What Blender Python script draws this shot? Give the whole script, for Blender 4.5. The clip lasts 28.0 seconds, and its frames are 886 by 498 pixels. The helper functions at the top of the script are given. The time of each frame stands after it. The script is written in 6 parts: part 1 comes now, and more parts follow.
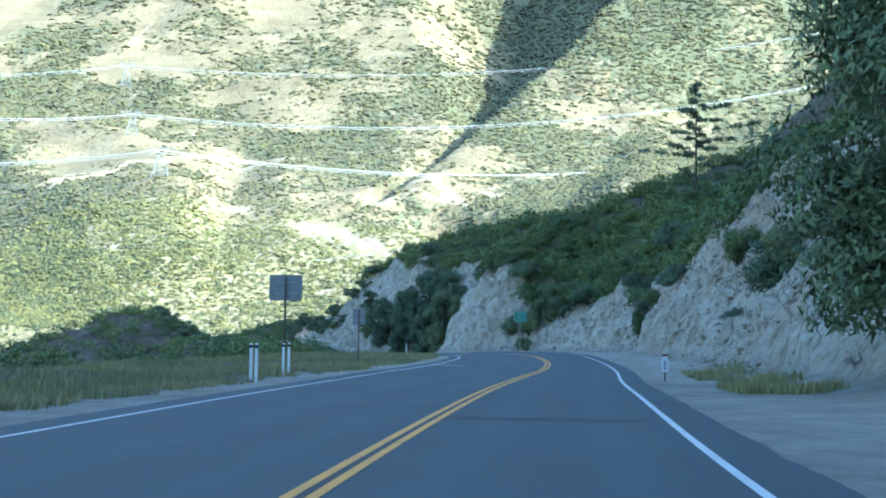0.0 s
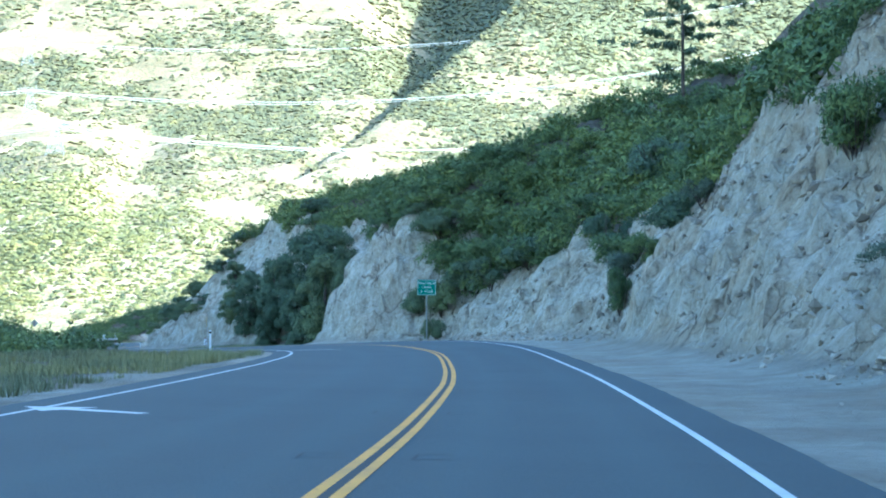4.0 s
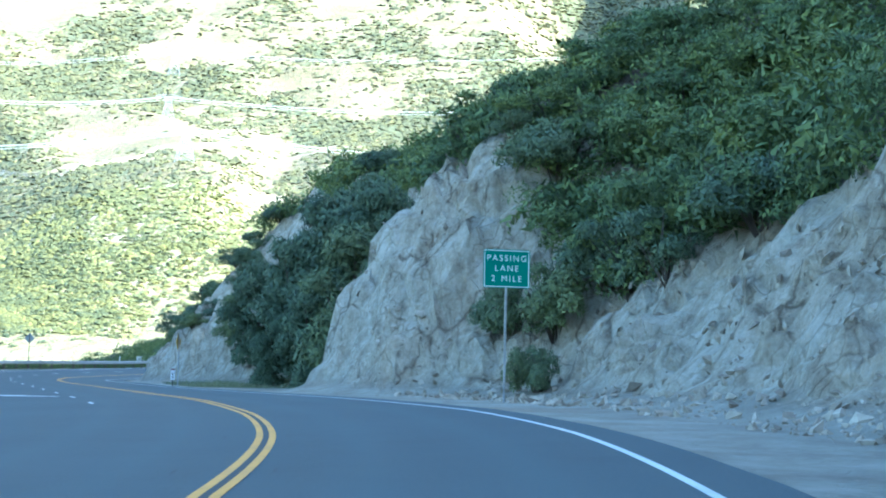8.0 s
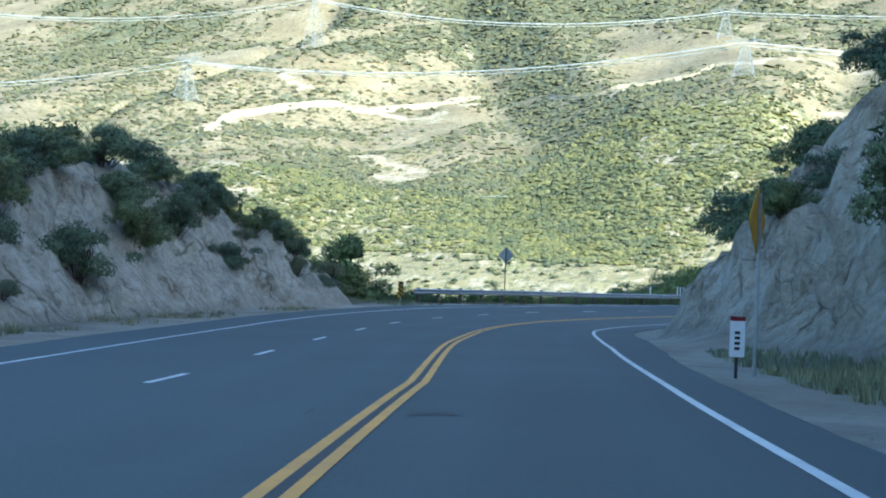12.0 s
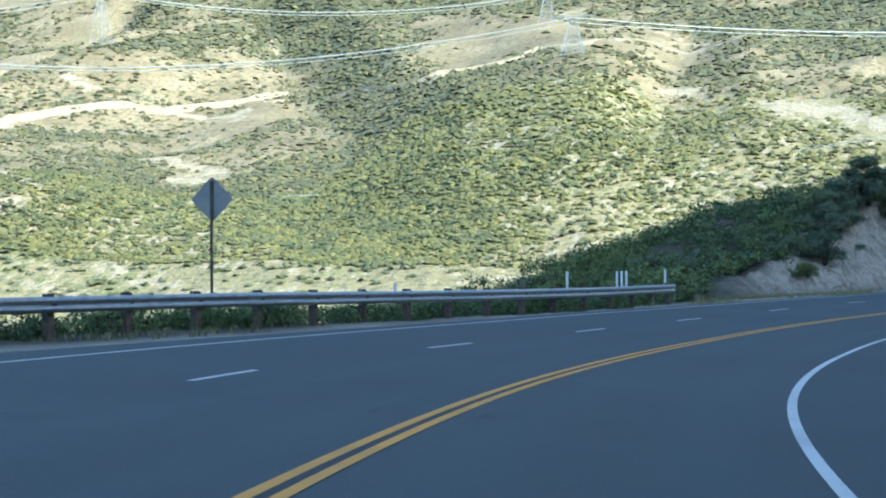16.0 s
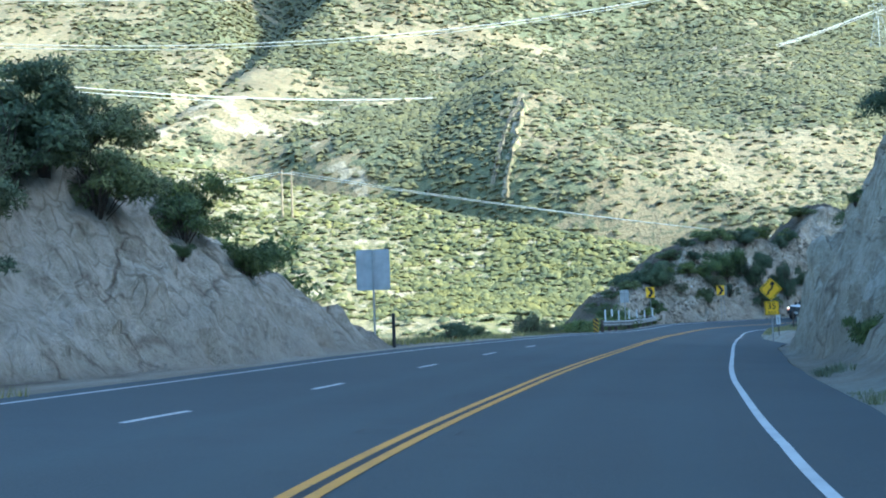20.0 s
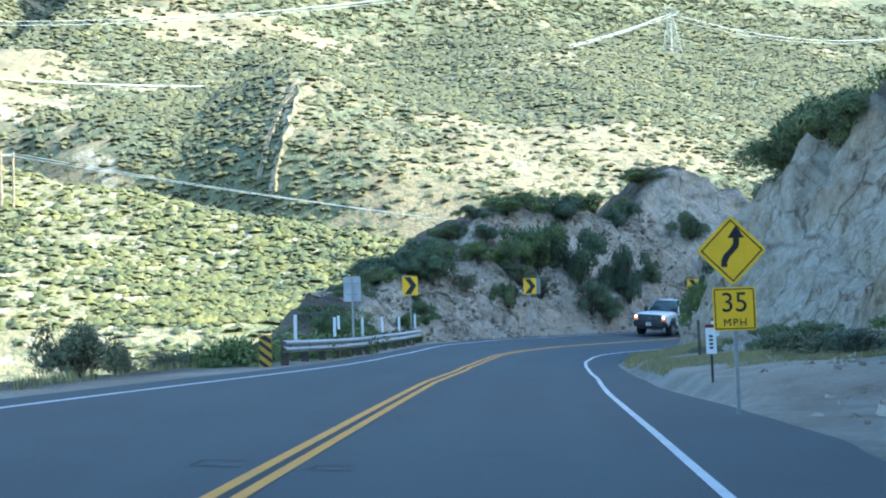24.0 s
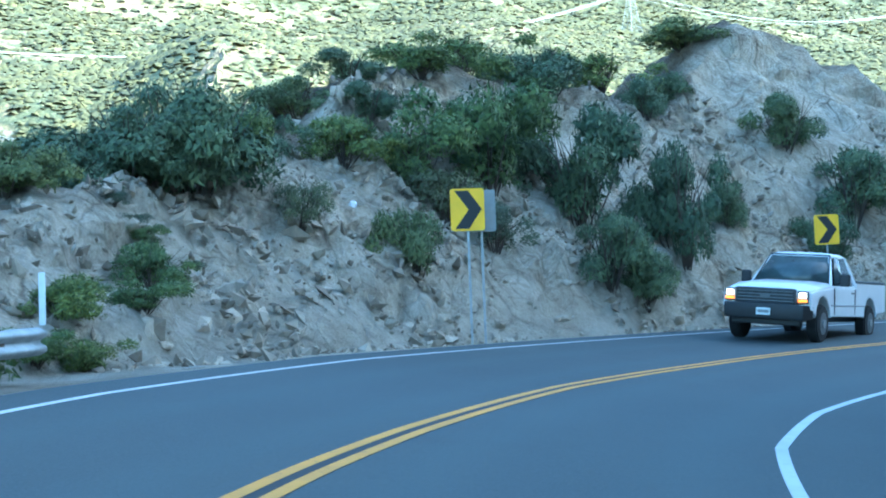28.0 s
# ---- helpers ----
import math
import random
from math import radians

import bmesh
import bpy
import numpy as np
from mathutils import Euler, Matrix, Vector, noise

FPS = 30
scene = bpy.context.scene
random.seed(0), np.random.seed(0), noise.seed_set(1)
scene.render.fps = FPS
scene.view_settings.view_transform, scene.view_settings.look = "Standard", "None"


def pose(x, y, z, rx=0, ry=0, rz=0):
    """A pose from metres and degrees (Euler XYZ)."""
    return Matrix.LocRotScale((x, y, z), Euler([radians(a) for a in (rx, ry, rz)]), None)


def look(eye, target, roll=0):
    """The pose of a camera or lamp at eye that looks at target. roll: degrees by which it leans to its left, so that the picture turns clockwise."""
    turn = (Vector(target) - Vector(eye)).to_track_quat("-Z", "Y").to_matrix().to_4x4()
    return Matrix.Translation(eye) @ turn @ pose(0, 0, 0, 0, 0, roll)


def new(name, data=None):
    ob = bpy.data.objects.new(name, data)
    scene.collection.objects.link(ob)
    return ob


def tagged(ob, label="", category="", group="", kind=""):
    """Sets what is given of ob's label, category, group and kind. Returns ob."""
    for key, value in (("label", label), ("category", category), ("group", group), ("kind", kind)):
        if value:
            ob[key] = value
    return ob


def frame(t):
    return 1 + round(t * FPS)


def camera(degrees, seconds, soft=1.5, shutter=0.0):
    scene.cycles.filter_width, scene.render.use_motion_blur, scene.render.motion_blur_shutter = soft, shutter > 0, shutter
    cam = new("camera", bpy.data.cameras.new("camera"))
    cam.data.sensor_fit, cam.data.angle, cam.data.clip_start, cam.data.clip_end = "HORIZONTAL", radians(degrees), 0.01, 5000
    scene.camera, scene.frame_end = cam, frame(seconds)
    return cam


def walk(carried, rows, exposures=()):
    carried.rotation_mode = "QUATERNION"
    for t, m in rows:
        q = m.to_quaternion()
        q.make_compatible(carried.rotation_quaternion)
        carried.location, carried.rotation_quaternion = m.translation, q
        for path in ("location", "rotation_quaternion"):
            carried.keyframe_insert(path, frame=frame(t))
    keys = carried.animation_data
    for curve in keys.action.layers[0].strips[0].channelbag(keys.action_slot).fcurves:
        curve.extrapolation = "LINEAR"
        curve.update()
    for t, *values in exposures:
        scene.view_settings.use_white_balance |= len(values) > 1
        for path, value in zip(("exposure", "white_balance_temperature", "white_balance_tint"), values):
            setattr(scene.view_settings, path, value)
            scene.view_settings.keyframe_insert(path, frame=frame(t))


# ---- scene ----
cam = camera(33.72, 28.0, soft=2.0)


def seat(x, y, z, yaw, pitch, roll):
    """A camera pose from its place, its turn to the left, its tilt up and its lean."""
    return pose(x, y, z, 90 + pitch, 0, yaw) @ pose(0, 0, 0, 0, 0, roll)


PATH = [
    (0.0, seat(0.001, -0.000, 1.230, -0.133, 4.153, 0.890)),
    (0.5, seat(0.345, 5.711, 1.327, -0.540, 3.757, 1.005)),
    (1.0, seat(0.764, 11.612, 1.417, -1.263, 4.426, 1.015)),
    (1.5, seat(1.247, 17.673, 1.478, -1.930, 3.909, 1.218)),
    (2.0, seat(1.906, 23.909, 1.497, -2.053, 3.379, 0.610)),
    (2.5, seat(2.408, 30.491, 1.575, -2.128, 3.825, 0.853)),
    (3.0, seat(3.075, 37.253, 1.594, -2.249, 3.206, 0.729)),
    (3.5, seat(3.721, 43.925, 1.643, -2.617, 3.379, 0.083)),
    (5.5, seat(6.722, 69.699, 1.813, -3.163, 3.861, -0.362)),
    (6.0, seat(7.416, 77.303, 1.886, -1.897, 3.344, -0.438)),
    (6.5, seat(7.985, 84.998, 1.990, -0.742, 3.749, -0.278)),
    (7.0, seat(8.416, 92.807, 2.147, 0.219, 4.082, 0.086)),
    (7.5, seat(8.727, 100.580, 2.369, 1.273, 4.403, 0.543)),
    (8.0, seat(8.818, 108.375, 2.619, 3.262, 4.523, 1.339)),
    (8.5, seat(8.534, 116.116, 2.823, 6.479, 4.179, 2.269)),
    (9.0, seat(7.820, 123.739, 2.966, 10.197, 3.789, 3.482)),
    (9.5, seat(6.536, 131.642, 3.002, 14.360, 2.273, 3.906)),
    (10.0, seat(4.745, 139.237, 2.925, 18.573, 2.014, 3.719)),
    (10.5, seat(2.438, 146.448, 2.819, 21.826, 1.890, 3.982)),
    (11.0, seat(-0.123, 153.693, 2.657, 23.387, 1.385, 3.257)),
    (11.5, seat(-2.866, 160.897, 2.456, 24.590, 1.094, 2.607)),
    (13.5, seat(-14.581, 190.436, 2.280, 24.254, 2.500, 1.751)),
    (14.0, seat(-17.200, 197.363, 2.220, 23.645, 2.096, 1.184)),
    (14.5, seat(-19.645, 204.173, 2.181, 22.968, 2.353, 1.074)),
    (15.0, seat(-21.965, 211.028, 2.140, 21.915, 2.153, 0.757)),
    (15.5, seat(-24.108, 217.963, 2.041, 20.338, 1.864, 0.699)),
    (16.0, seat(-25.999, 225.052, 1.940, 17.901, 1.847, -0.564)),
    (16.5, seat(-27.444, 231.729, 1.894, 14.557, 2.377, -1.961)),
    (17.0, seat(-28.488, 238.352, 1.902, 10.647, 3.289, -1.828)),
    (17.5, seat(-29.044, 245.089, 1.919, 6.408, 3.328, -1.902)),
    (18.0, seat(-29.106, 251.807, 1.932, 2.164, 2.915, -1.922)),
    (18.5, seat(-28.728, 258.304, 1.913, -1.791, 2.224, -2.390)),
    (19.0, seat(-27.926, 264.595, 1.962, -4.956, 3.601, -2.906)),
    (19.5, seat(-26.868, 270.808, 2.126, -7.740, 4.484, -2.793)),
    (20.0, seat(-25.548, 276.921, 2.261, -10.551, 4.195, -2.138)),
    (20.5, seat(-23.840, 283.365, 2.418, -13.282, 4.308, -1.951)),
    (21.0, seat(-21.863, 289.619, 2.566, -15.454, 4.266, -2.032)),
    (21.5, seat(-19.874, 295.278, 2.723, -16.622, 4.542, -1.377)),
    (22.0, seat(-17.455, 301.586, 2.897, -17.617, 3.914, -1.128)),
    (22.5, seat(-14.952, 307.868, 3.003, -17.738, 3.757, -2.327)),
    (24.5, seat(-6.392, 329.299, 3.511, -19.181, 4.334, -2.132)),
    (25.0, seat(-4.087, 334.960, 3.608, -19.472, 3.781, -3.476)),
    (25.5, seat(-1.828, 340.363, 3.716, -19.758, 3.714, -3.362)),
    (26.0, seat(0.383, 345.651, 3.832, -19.881, 3.906, -3.504)),
    (26.5, seat(2.578, 350.958, 3.997, -19.666, 4.565, -3.159)),
    (27.0, seat(4.724, 356.169, 4.112, -19.111, 3.381, -2.180)),
    (27.5, seat(6.844, 361.379, 4.137, -19.241, 3.304, -2.132)),
    (28.0, seat(9.121, 366.704, 4.255, -20.647, 3.949, -2.082)),
]
walk(cam, PATH, exposures=[(0, 1.75, 4800, -4), (3, 2.1, 4800, -5), (6, 2.3, 4750, -7), (8, 2.3, 4800, -7), (9, 2.12, 4800, -6), (10, 1.7, 4850, -6), (11, 1.52, 4900, -4), (14, 1.1, 5000, -2), (17, 1.4, 5000, -3), (18, 1.75, 5000, -4), (19, 1.9, 5000, -5), (20, 1.55, 4950, -5), (21, 1.45, 5000, -3), (25, 2.0, 5000, -3), (27, 2.25, 4900, -6), (28, 2.35, 4650, -12)])

# ---- sky and sun: a low sun behind the hillside, the road in its shade ----
SUN_AZ, SUN_EL = radians(112), radians(27)
world = bpy.data.worlds.new("sky")
scene.world = world
world.use_nodes = True
_n = world.node_tree.nodes
_sky = _n.new("ShaderNodeTexSky")
_sky.sky_type, _sky.sun_disc = "NISHITA", False
_sky.sun_elevation, _sky.sun_rotation = SUN_EL, SUN_AZ
_sky.dust_density = 1.5
_n["Background"].inputs[1].default_value = 0.15
world.node_tree.links.new(_sky.outputs[0], _n["Background"].inputs[0])
_sun = bpy.data.lights.new("sun", "SUN")
_sun.energy, _sun.angle, _sun.color = 3.5, radians(0.6), (1.0, 0.89, 0.69)
sun = new("sun", _sun)
_to = Vector((math.sin(SUN_AZ) * math.cos(SUN_EL), math.cos(SUN_AZ) * math.cos(SUN_EL), math.sin(SUN_EL)))
sun.matrix_world = look(_to * 900, (0, 0, 0))


# ---- materials ----
def material(name, rough=0.8, metal=0.0):
    m = bpy.data.materials.new(name)
    m.use_nodes = True
    b = m.node_tree.nodes["Principled BSDF"]
    b.inputs["Roughness"].default_value, b.inputs["Metallic"].default_value = rough, metal
    return m, m.node_tree.nodes, m.node_tree.links, b


def noise_of(n, l, scale, detail=6, rough=0.6, coord="Object", stretch=None):
    c, t = n.new("ShaderNodeTexCoord"), n.new("ShaderNodeTexNoise")
    t.inputs["Scale"].default_value, t.inputs["Detail"].default_value, t.inputs["Roughness"].default_value = scale, detail, rough
    if stretch:
        mp = n.new("ShaderNodeMapping")
        mp.inputs["Scale"].default_value = stretch
        l.new(c.outputs[coord], mp.inputs[0])
        l.new(mp.outputs[0], t.inputs["Vector"])
    else:
        l.new(c.outputs[coord], t.inputs["Vector"])
    return t.outputs["Fac"]


def ramp(n, l, fac, stops):
    r = n.new("ShaderNodeValToRGB")
    e = r.color_ramp.elements
    while len(e) < len(stops):
        e.new(0.5)
    for k, (p, c) in zip(e, stops):
        k.position, k.color = p, (*c, 1)
    l.new(fac, r.inputs[0])
    return r.outputs[0]


def mix(n, l, fac, a, b, how="MIX"):
    x = n.new("ShaderNodeMix")
    x.data_type, x.blend_type = "RGBA", how
    for v, i in ((fac, 0), (a, 6), (b, 7)):
        if isinstance(v, (int, float)):
            x.inputs[i].default_value = v
        elif isinstance(v, tuple):
            x.inputs[i].default_value = (*v, 1)
        else:
            l.new(v, x.inputs[i])
    return x.outputs[2]


def bump(n, l, b, height, strength, dist):
    u = n.new("ShaderNodeBump")
    u.inputs["Strength"].default_value, u.inputs["Distance"].default_value = strength, dist
    l.new(height, u.inputs["Height"])
    l.new(u.outputs[0], b.inputs["Normal"])


def attribute(n, name):
    a = n.new("ShaderNodeAttribute")
    a.attribute_name = name
    return a.outputs["Fac"]


def plain(name, colour, rough=0.6, metal=0.0, vary=0.12, scale=6.0):
    """A paint, metal or rubber with faint dirt and wear."""
    m, n, l, b = material(name, rough, metal)
    f = noise_of(n, l, scale, 5)
    dark = tuple(c * (1 - vary * 1.6) for c in colour)
    l.new(ramp(n, l, f, [(0.3, dark), (0.62, colour)]), b.inputs["Base Color"])
    return m


def asphalt_material():
    m, n, l, b = material("asphalt", 0.78)
    big, fine = noise_of(n, l, 0.16, 5), noise_of(n, l, 45, 3)
    long = noise_of(n, l, 0.5, 4)
    c = ramp(n, l, big, [(0.3, (0.029, 0.042, 0.043)), (0.7, (0.050, 0.068, 0.068))])
    c = mix(n, l, 0.35, c, ramp(n, l, fine, [(0.3, (0.02, 0.02, 0.022)), (0.7, (0.12, 0.12, 0.125))]))
    c = mix(n, l, ramp(n, l, long, [(0.58, (0, 0, 0)), (0.75, (0.3, 0.3, 0.3))]), c, (0.03, 0.031, 0.034))
    c = mix(n, l, attribute(n, "track"), c, (0.068, 0.090, 0.090))
    l.new(c, b.inputs["Base Color"])
    bump(n, l, b, fine, 0.25, 0.01)
    return m


def paint_material(name, colour, worn):
    m, n, l, b = material(name, 0.6)
    f = noise_of(n, l, 9, 8, 0.7)
    f2 = noise_of(n, l, 0.9, 3)
    c = mix(n, l, ramp(n, l, f, [(0.60, (0, 0, 0)), (0.72, (0.8, 0.8, 0.8))]), colour, worn)
    c = mix(n, l, ramp(n, l, f2, [(0.45, (0, 0, 0)), (0.75, (0.35, 0.35, 0.35))]), c, worn)
    l.new(c, b.inputs["Base Color"])
    return m


def ground_material():
    """Pale crumbling granite on the cuts, sandy verges, dry soil and litter under the brush, darkened for its shade."""
    m, n, l, b = material("granite_and_soil", 0.95)
    big, mid, fine = noise_of(n, l, 0.12, 4), noise_of(n, l, 0.7, 7, 0.65), noise_of(n, l, 6, 6, 0.7)
    streak = noise_of(n, l, 1.5, 10, 0.76, stretch=(1.0, 1.0, 0.6))
    rock = ramp(n, l, streak, [(0.30, (0.17, 0.14, 0.105)), (0.39, (0.37, 0.33, 0.255)), (0.50, (0.53, 0.49, 0.395)), (0.64, (0.66, 0.63, 0.545))])
    tan = ramp(n, l, streak, [(0.32, (0.20, 0.14, 0.085)), (0.48, (0.44, 0.345, 0.23)), (0.64, (0.57, 0.475, 0.34))])
    rock = mix(n, l, mix(n, l, ramp(n, l, noise_of(n, l, 0.2, 5, 0.6), [(0.42, (0.3, 0.3, 0.3)), (0.57, (1, 1, 1))]), (0, 0, 0), attribute(n, "iron")), rock, tan)
    tc = n.new("ShaderNodeTexCoord")
    nz = n.new("ShaderNodeTexNoise")
    nz.inputs["Scale"].default_value, nz.inputs["Detail"].default_value = 0.9, 5
    l.new(tc.outputs["Object"], nz.inputs["Vector"])
    add = n.new("ShaderNodeVectorMath")
    add.operation = "MULTIPLY_ADD"
    l.new(nz.outputs["Color"], add.inputs[0])
    add.inputs[1].default_value = (0.9, 0.9, 0.9)
    l.new(tc.outputs["Object"], add.inputs[2])

    def cracks(scale, stretch, wide, depth):
        """Joints between broken blocks, slanting across the face."""
        mp, vor = n.new("ShaderNodeMapping"), n.new("ShaderNodeTexVoronoi")
        mp.inputs["Rotation"].default_value, mp.inputs["Scale"].default_value = (0.5, 0.6, 0.4), stretch
        vor.feature = "DISTANCE_TO_EDGE"
        vor.inputs["Scale"].default_value = scale
        l.new(add.outputs[0], mp.inputs[0])
        l.new(mp.outputs[0], vor.inputs["Vector"])
        return ramp(n, l, vor.outputs["Distance"], [(0.0, depth), (wide, (1, 1, 1))])

    large, small = cracks(0.42, (1.0, 1.0, 0.45), 0.03, (0.42, 0.39, 0.36)), cracks(1.7, (1.0, 1.0, 0.55), 0.06, (0.55, 0.52, 0.48))
    gate = ramp(n, l, noise_of(n, l, 0.4, 3), [(0.42, (1, 1, 1)), (0.56, (0, 0, 0))])
    rock = mix(n, l, 1.0, rock, mix(n, l, gate, large, (1, 1, 1)), "MULTIPLY")
    gate = ramp(n, l, noise_of(n, l, 0.55, 3), [(0.44, (1, 1, 1)), (0.60, (0.1, 0.1, 0.1))])
    rock = mix(n, l, 1.0, rock, mix(n, l, gate, small, (1, 1, 1)), "MULTIPLY")
    # dark for leaf litter, with the brush's shade put into the colour too
    soil = ramp(n, l, mid, [(0.3, (0.07, 0.058, 0.04)), (0.55, (0.14, 0.115, 0.08)), (0.75, (0.24, 0.20, 0.14))])
    sand = ramp(n, l, mid, [(0.3, (0.33, 0.295, 0.23)), (0.65, (0.505, 0.475, 0.40))])
    sand = mix(n, l, ramp(n, l, big, [(0.45, (0, 0, 0)), (0.62, (0.6, 0.6, 0.6))]), sand, (0.34, 0.275, 0.195))
    c = mix(n, l, attribute(n, "cut"), soil, rock)
    c = mix(n, l, attribute(n, "sand"), c, sand)
    grit = ramp(n, l, fine, [(0.25, (0.68, 0.68, 0.68)), (0.7, (1.0, 1.0, 1.0))])
    c = mix(n, l, 0.85, c, grit, "MULTIPLY")
    l.new(c, b.inputs["Base Color"])
    h = mix(n, l, 0.5, streak, mix(n, l, 0.5, large, small))
    h = mix(n, l, 0.35, h, fine)
    bump(n, l, b, h, 1.0, 0.5)
    return m


def mountain_material():
    """Sunlit chaparral slope: dry grass, pale soil and rock, low green growth between the shrubs."""
    m, n, l, b = material("mountain_soil", 0.95)
    mid, fine = noise_of(n, l, 0.03, 6, 0.6), noise_of(n, l, 0.20, 6, 0.68, stretch=(1.0, 0.55, 1.0))
    soil = ramp(n, l, mid, [(0.3, (0.25, 0.19, 0.10)), (0.5, (0.36, 0.28, 0.15)), (0.68, (0.455, 0.36, 0.21))])
    low = ramp(n, l, noise_of(n, l, 0.5, 4, 0.6), [(0.32, (0.12, 0.135, 0.07)), (0.62, (0.225, 0.225, 0.115))])

    def edged(share, gain, a, z):
        """A share broken up by grain, with crisp edges."""
        half, t = n.new("ShaderNodeMath"), n.new("ShaderNodeMath")
        half.operation, t.operation = "MULTIPLY", "MULTIPLY_ADD"
        l.new(share, half.inputs[0])
        half.inputs[1].default_value = 0.5
        l.new(fine, t.inputs[0])
        t.inputs[1].default_value = gain
        l.new(half.outputs[0], t.inputs[2])
        return ramp(n, l, t.outputs[0], [(a, (0, 0, 0)), (z, (1, 1, 1))])

    low = mix(n, l, attribute(n, "front"), low, (0.26, 0.25, 0.095))
    soil = mix(n, l, attribute(n, "front"), soil, mix(n, l, 0.45, soil, (0.36, 0.325, 0.14)))
    c = mix(n, l, edged(attribute(n, "green"), 1.1, 0.84, 0.91), soil, low)
    c = mix(n, l, ramp(n, l, noise_of(n, l, 0.42, 4, 0.65), [(0.53, (0, 0, 0)), (0.58, (0.75, 0.75, 0.75))]), c, (0.145, 0.155, 0.085))
    pale = ramp(n, l, noise_of(n, l, 0.35, 5, 0.7), [(0.3, (0.37, 0.295, 0.18)), (0.6, (0.54, 0.45, 0.30))])
    # bare gaps between the shrubs on the nearer slopes
    gaps = ramp(n, l, noise_of(n, l, 0.24, 5, 0.66, stretch=(1.0, 0.5, 1.0)), [(0.545, (0, 0, 0)), (0.575, (0.9, 0.9, 0.9))])
    c = mix(n, l, mix(n, l, 1.0, gaps, attribute(n, "front"), "MULTIPLY"), c, pale)
    c = mix(n, l, edged(attribute(n, "bare"), 1.1, 0.86, 0.90), c, pale)
    l.new(c, b.inputs["Base Color"])
    bump(n, l, b, fine, 0.6, 3.0)
    return m


def leaf_material(name, dark, light, rough=0.75):
    """Small leaves: colour varies from leaf to leaf and from plant to plant."""
    m, n, l, b = material(name, rough)
    g, o = n.new("ShaderNodeNewGeometry"), n.new("ShaderNodeObjectInfo")
    c = ramp(n, l, g.outputs["Random Per Island"], [(0.0, dark), (1.0, light)])
    tint = ramp(n, l, o.outputs["Random"], [(0.0, (0.75, 0.8, 0.8)), (0.5, (1.0, 1.0, 1.0)), (1.0, (1.25, 1.12, 0.8))])
    big = ramp(n, l, noise_of(n, l, 0.11, 3, coord="Object"), [(0.35, (0.65, 0.75, 0.8)), (0.65, (1.25, 1.2, 0.85))])
    c = mix(n, l, 1.0, c, tint, "MULTIPLY")
    c = mix(n, l, 0.8, c, big, "MULTIPLY")
    l.new(c, b.inputs["Base Color"])
    return m


M_ASPHALT = asphalt_material()
M_YELLOW = paint_material("yellow_line_paint", (0.66, 0.31, 0.022), (0.17, 0.11, 0.05))
M_WHITE = paint_material("white_line_paint", (0.60, 0.60, 0.58), (0.20, 0.20, 0.20))
M_TAR = plain("old_sealant", (0.018, 0.018, 0.02), 0.7)
M_GROUND = ground_material()
M_MOUNTAIN = mountain_material()
M_LEAF = leaf_material("brush_leaves", (0.058, 0.086, 0.034), (0.18, 0.225, 0.075))
M_LEAF_GREY = leaf_material("sage_leaves", (0.07, 0.085, 0.055), (0.17, 0.19, 0.125))
M_LEAF_DARK = leaf_material("oak_leaves", (0.066, 0.092, 0.056), (0.16, 0.20, 0.11))
M_FAR_LEAF = leaf_material("far_brush", (0.105, 0.104, 0.06), (0.215, 0.203, 0.108))
M_VALLEY_LEAF = leaf_material("valley_brush", (0.11, 0.118, 0.052), (0.23, 0.225, 0.105))
M_GRASS = leaf_material("dry_grass", (0.13, 0.145, 0.08), (0.33, 0.32, 0.20))
M_STRAW = leaf_material("straw", (0.22, 0.19, 0.09), (0.44, 0.385, 0.21))
M_BARK = plain("bark", (0.09, 0.07, 0.055), 0.9, vary=0.3)
# the road's guide line: every 20 m its place, height and crossfall
GUIDE_S = [-30 + 20 * i for i in range(25)]
GUIDE_X = [-1.89, -0.63, 0.66, 2.40, 4.41, 6.66, 8.21, 8.67, 6.75, 1.56, -5.49, -12.85, -19.83, -25.62, -28.80, -27.97, -23.79, -17.24, -9.85, -2.32, 5.33, 13.48, 27.40, 46.37, 65.71]
GUIDE_Y = [-29.94, -9.98, 9.98, 29.90, 49.80, 69.67, 89.61, 109.60, 129.49, 148.78, 167.50, 186.09, 204.83, 223.97, 243.69, 263.64, 283.18, 302.07, 320.65, 339.18, 357.66, 375.91, 389.97, 395.59, 391.38]
GUIDE_Z = [0.00, 0.00, 0.12, 0.32, 0.45, 0.64, 0.96, 1.33, 1.54, 1.48, 1.27, 1.07, 0.92, 0.79, 0.71, 0.86, 1.19, 1.63, 2.07, 2.48, 2.85, 3.36, 3.82, 4.25, 4.8]
GUIDE_TILT = [0.2, 0.2, 0.2, -0.0, -0.6, -0.9, -0.5, 1.0, 2.5, 2.6, 1.9, 1.1, 0.3, -1.2, -2.6, -3.0, -2.8, -2.6, -3.3, -4.3, -5.2, -5.6, -5.6, -5.6, -5.6]


# ---- the plan along the road: s metres ahead, d metres to the right ----
def table(text):
    """Columns from rows of numbers parted by semicolons."""
    return np.array([[float(v) for v in row.split()] for row in text.split(";")]).T


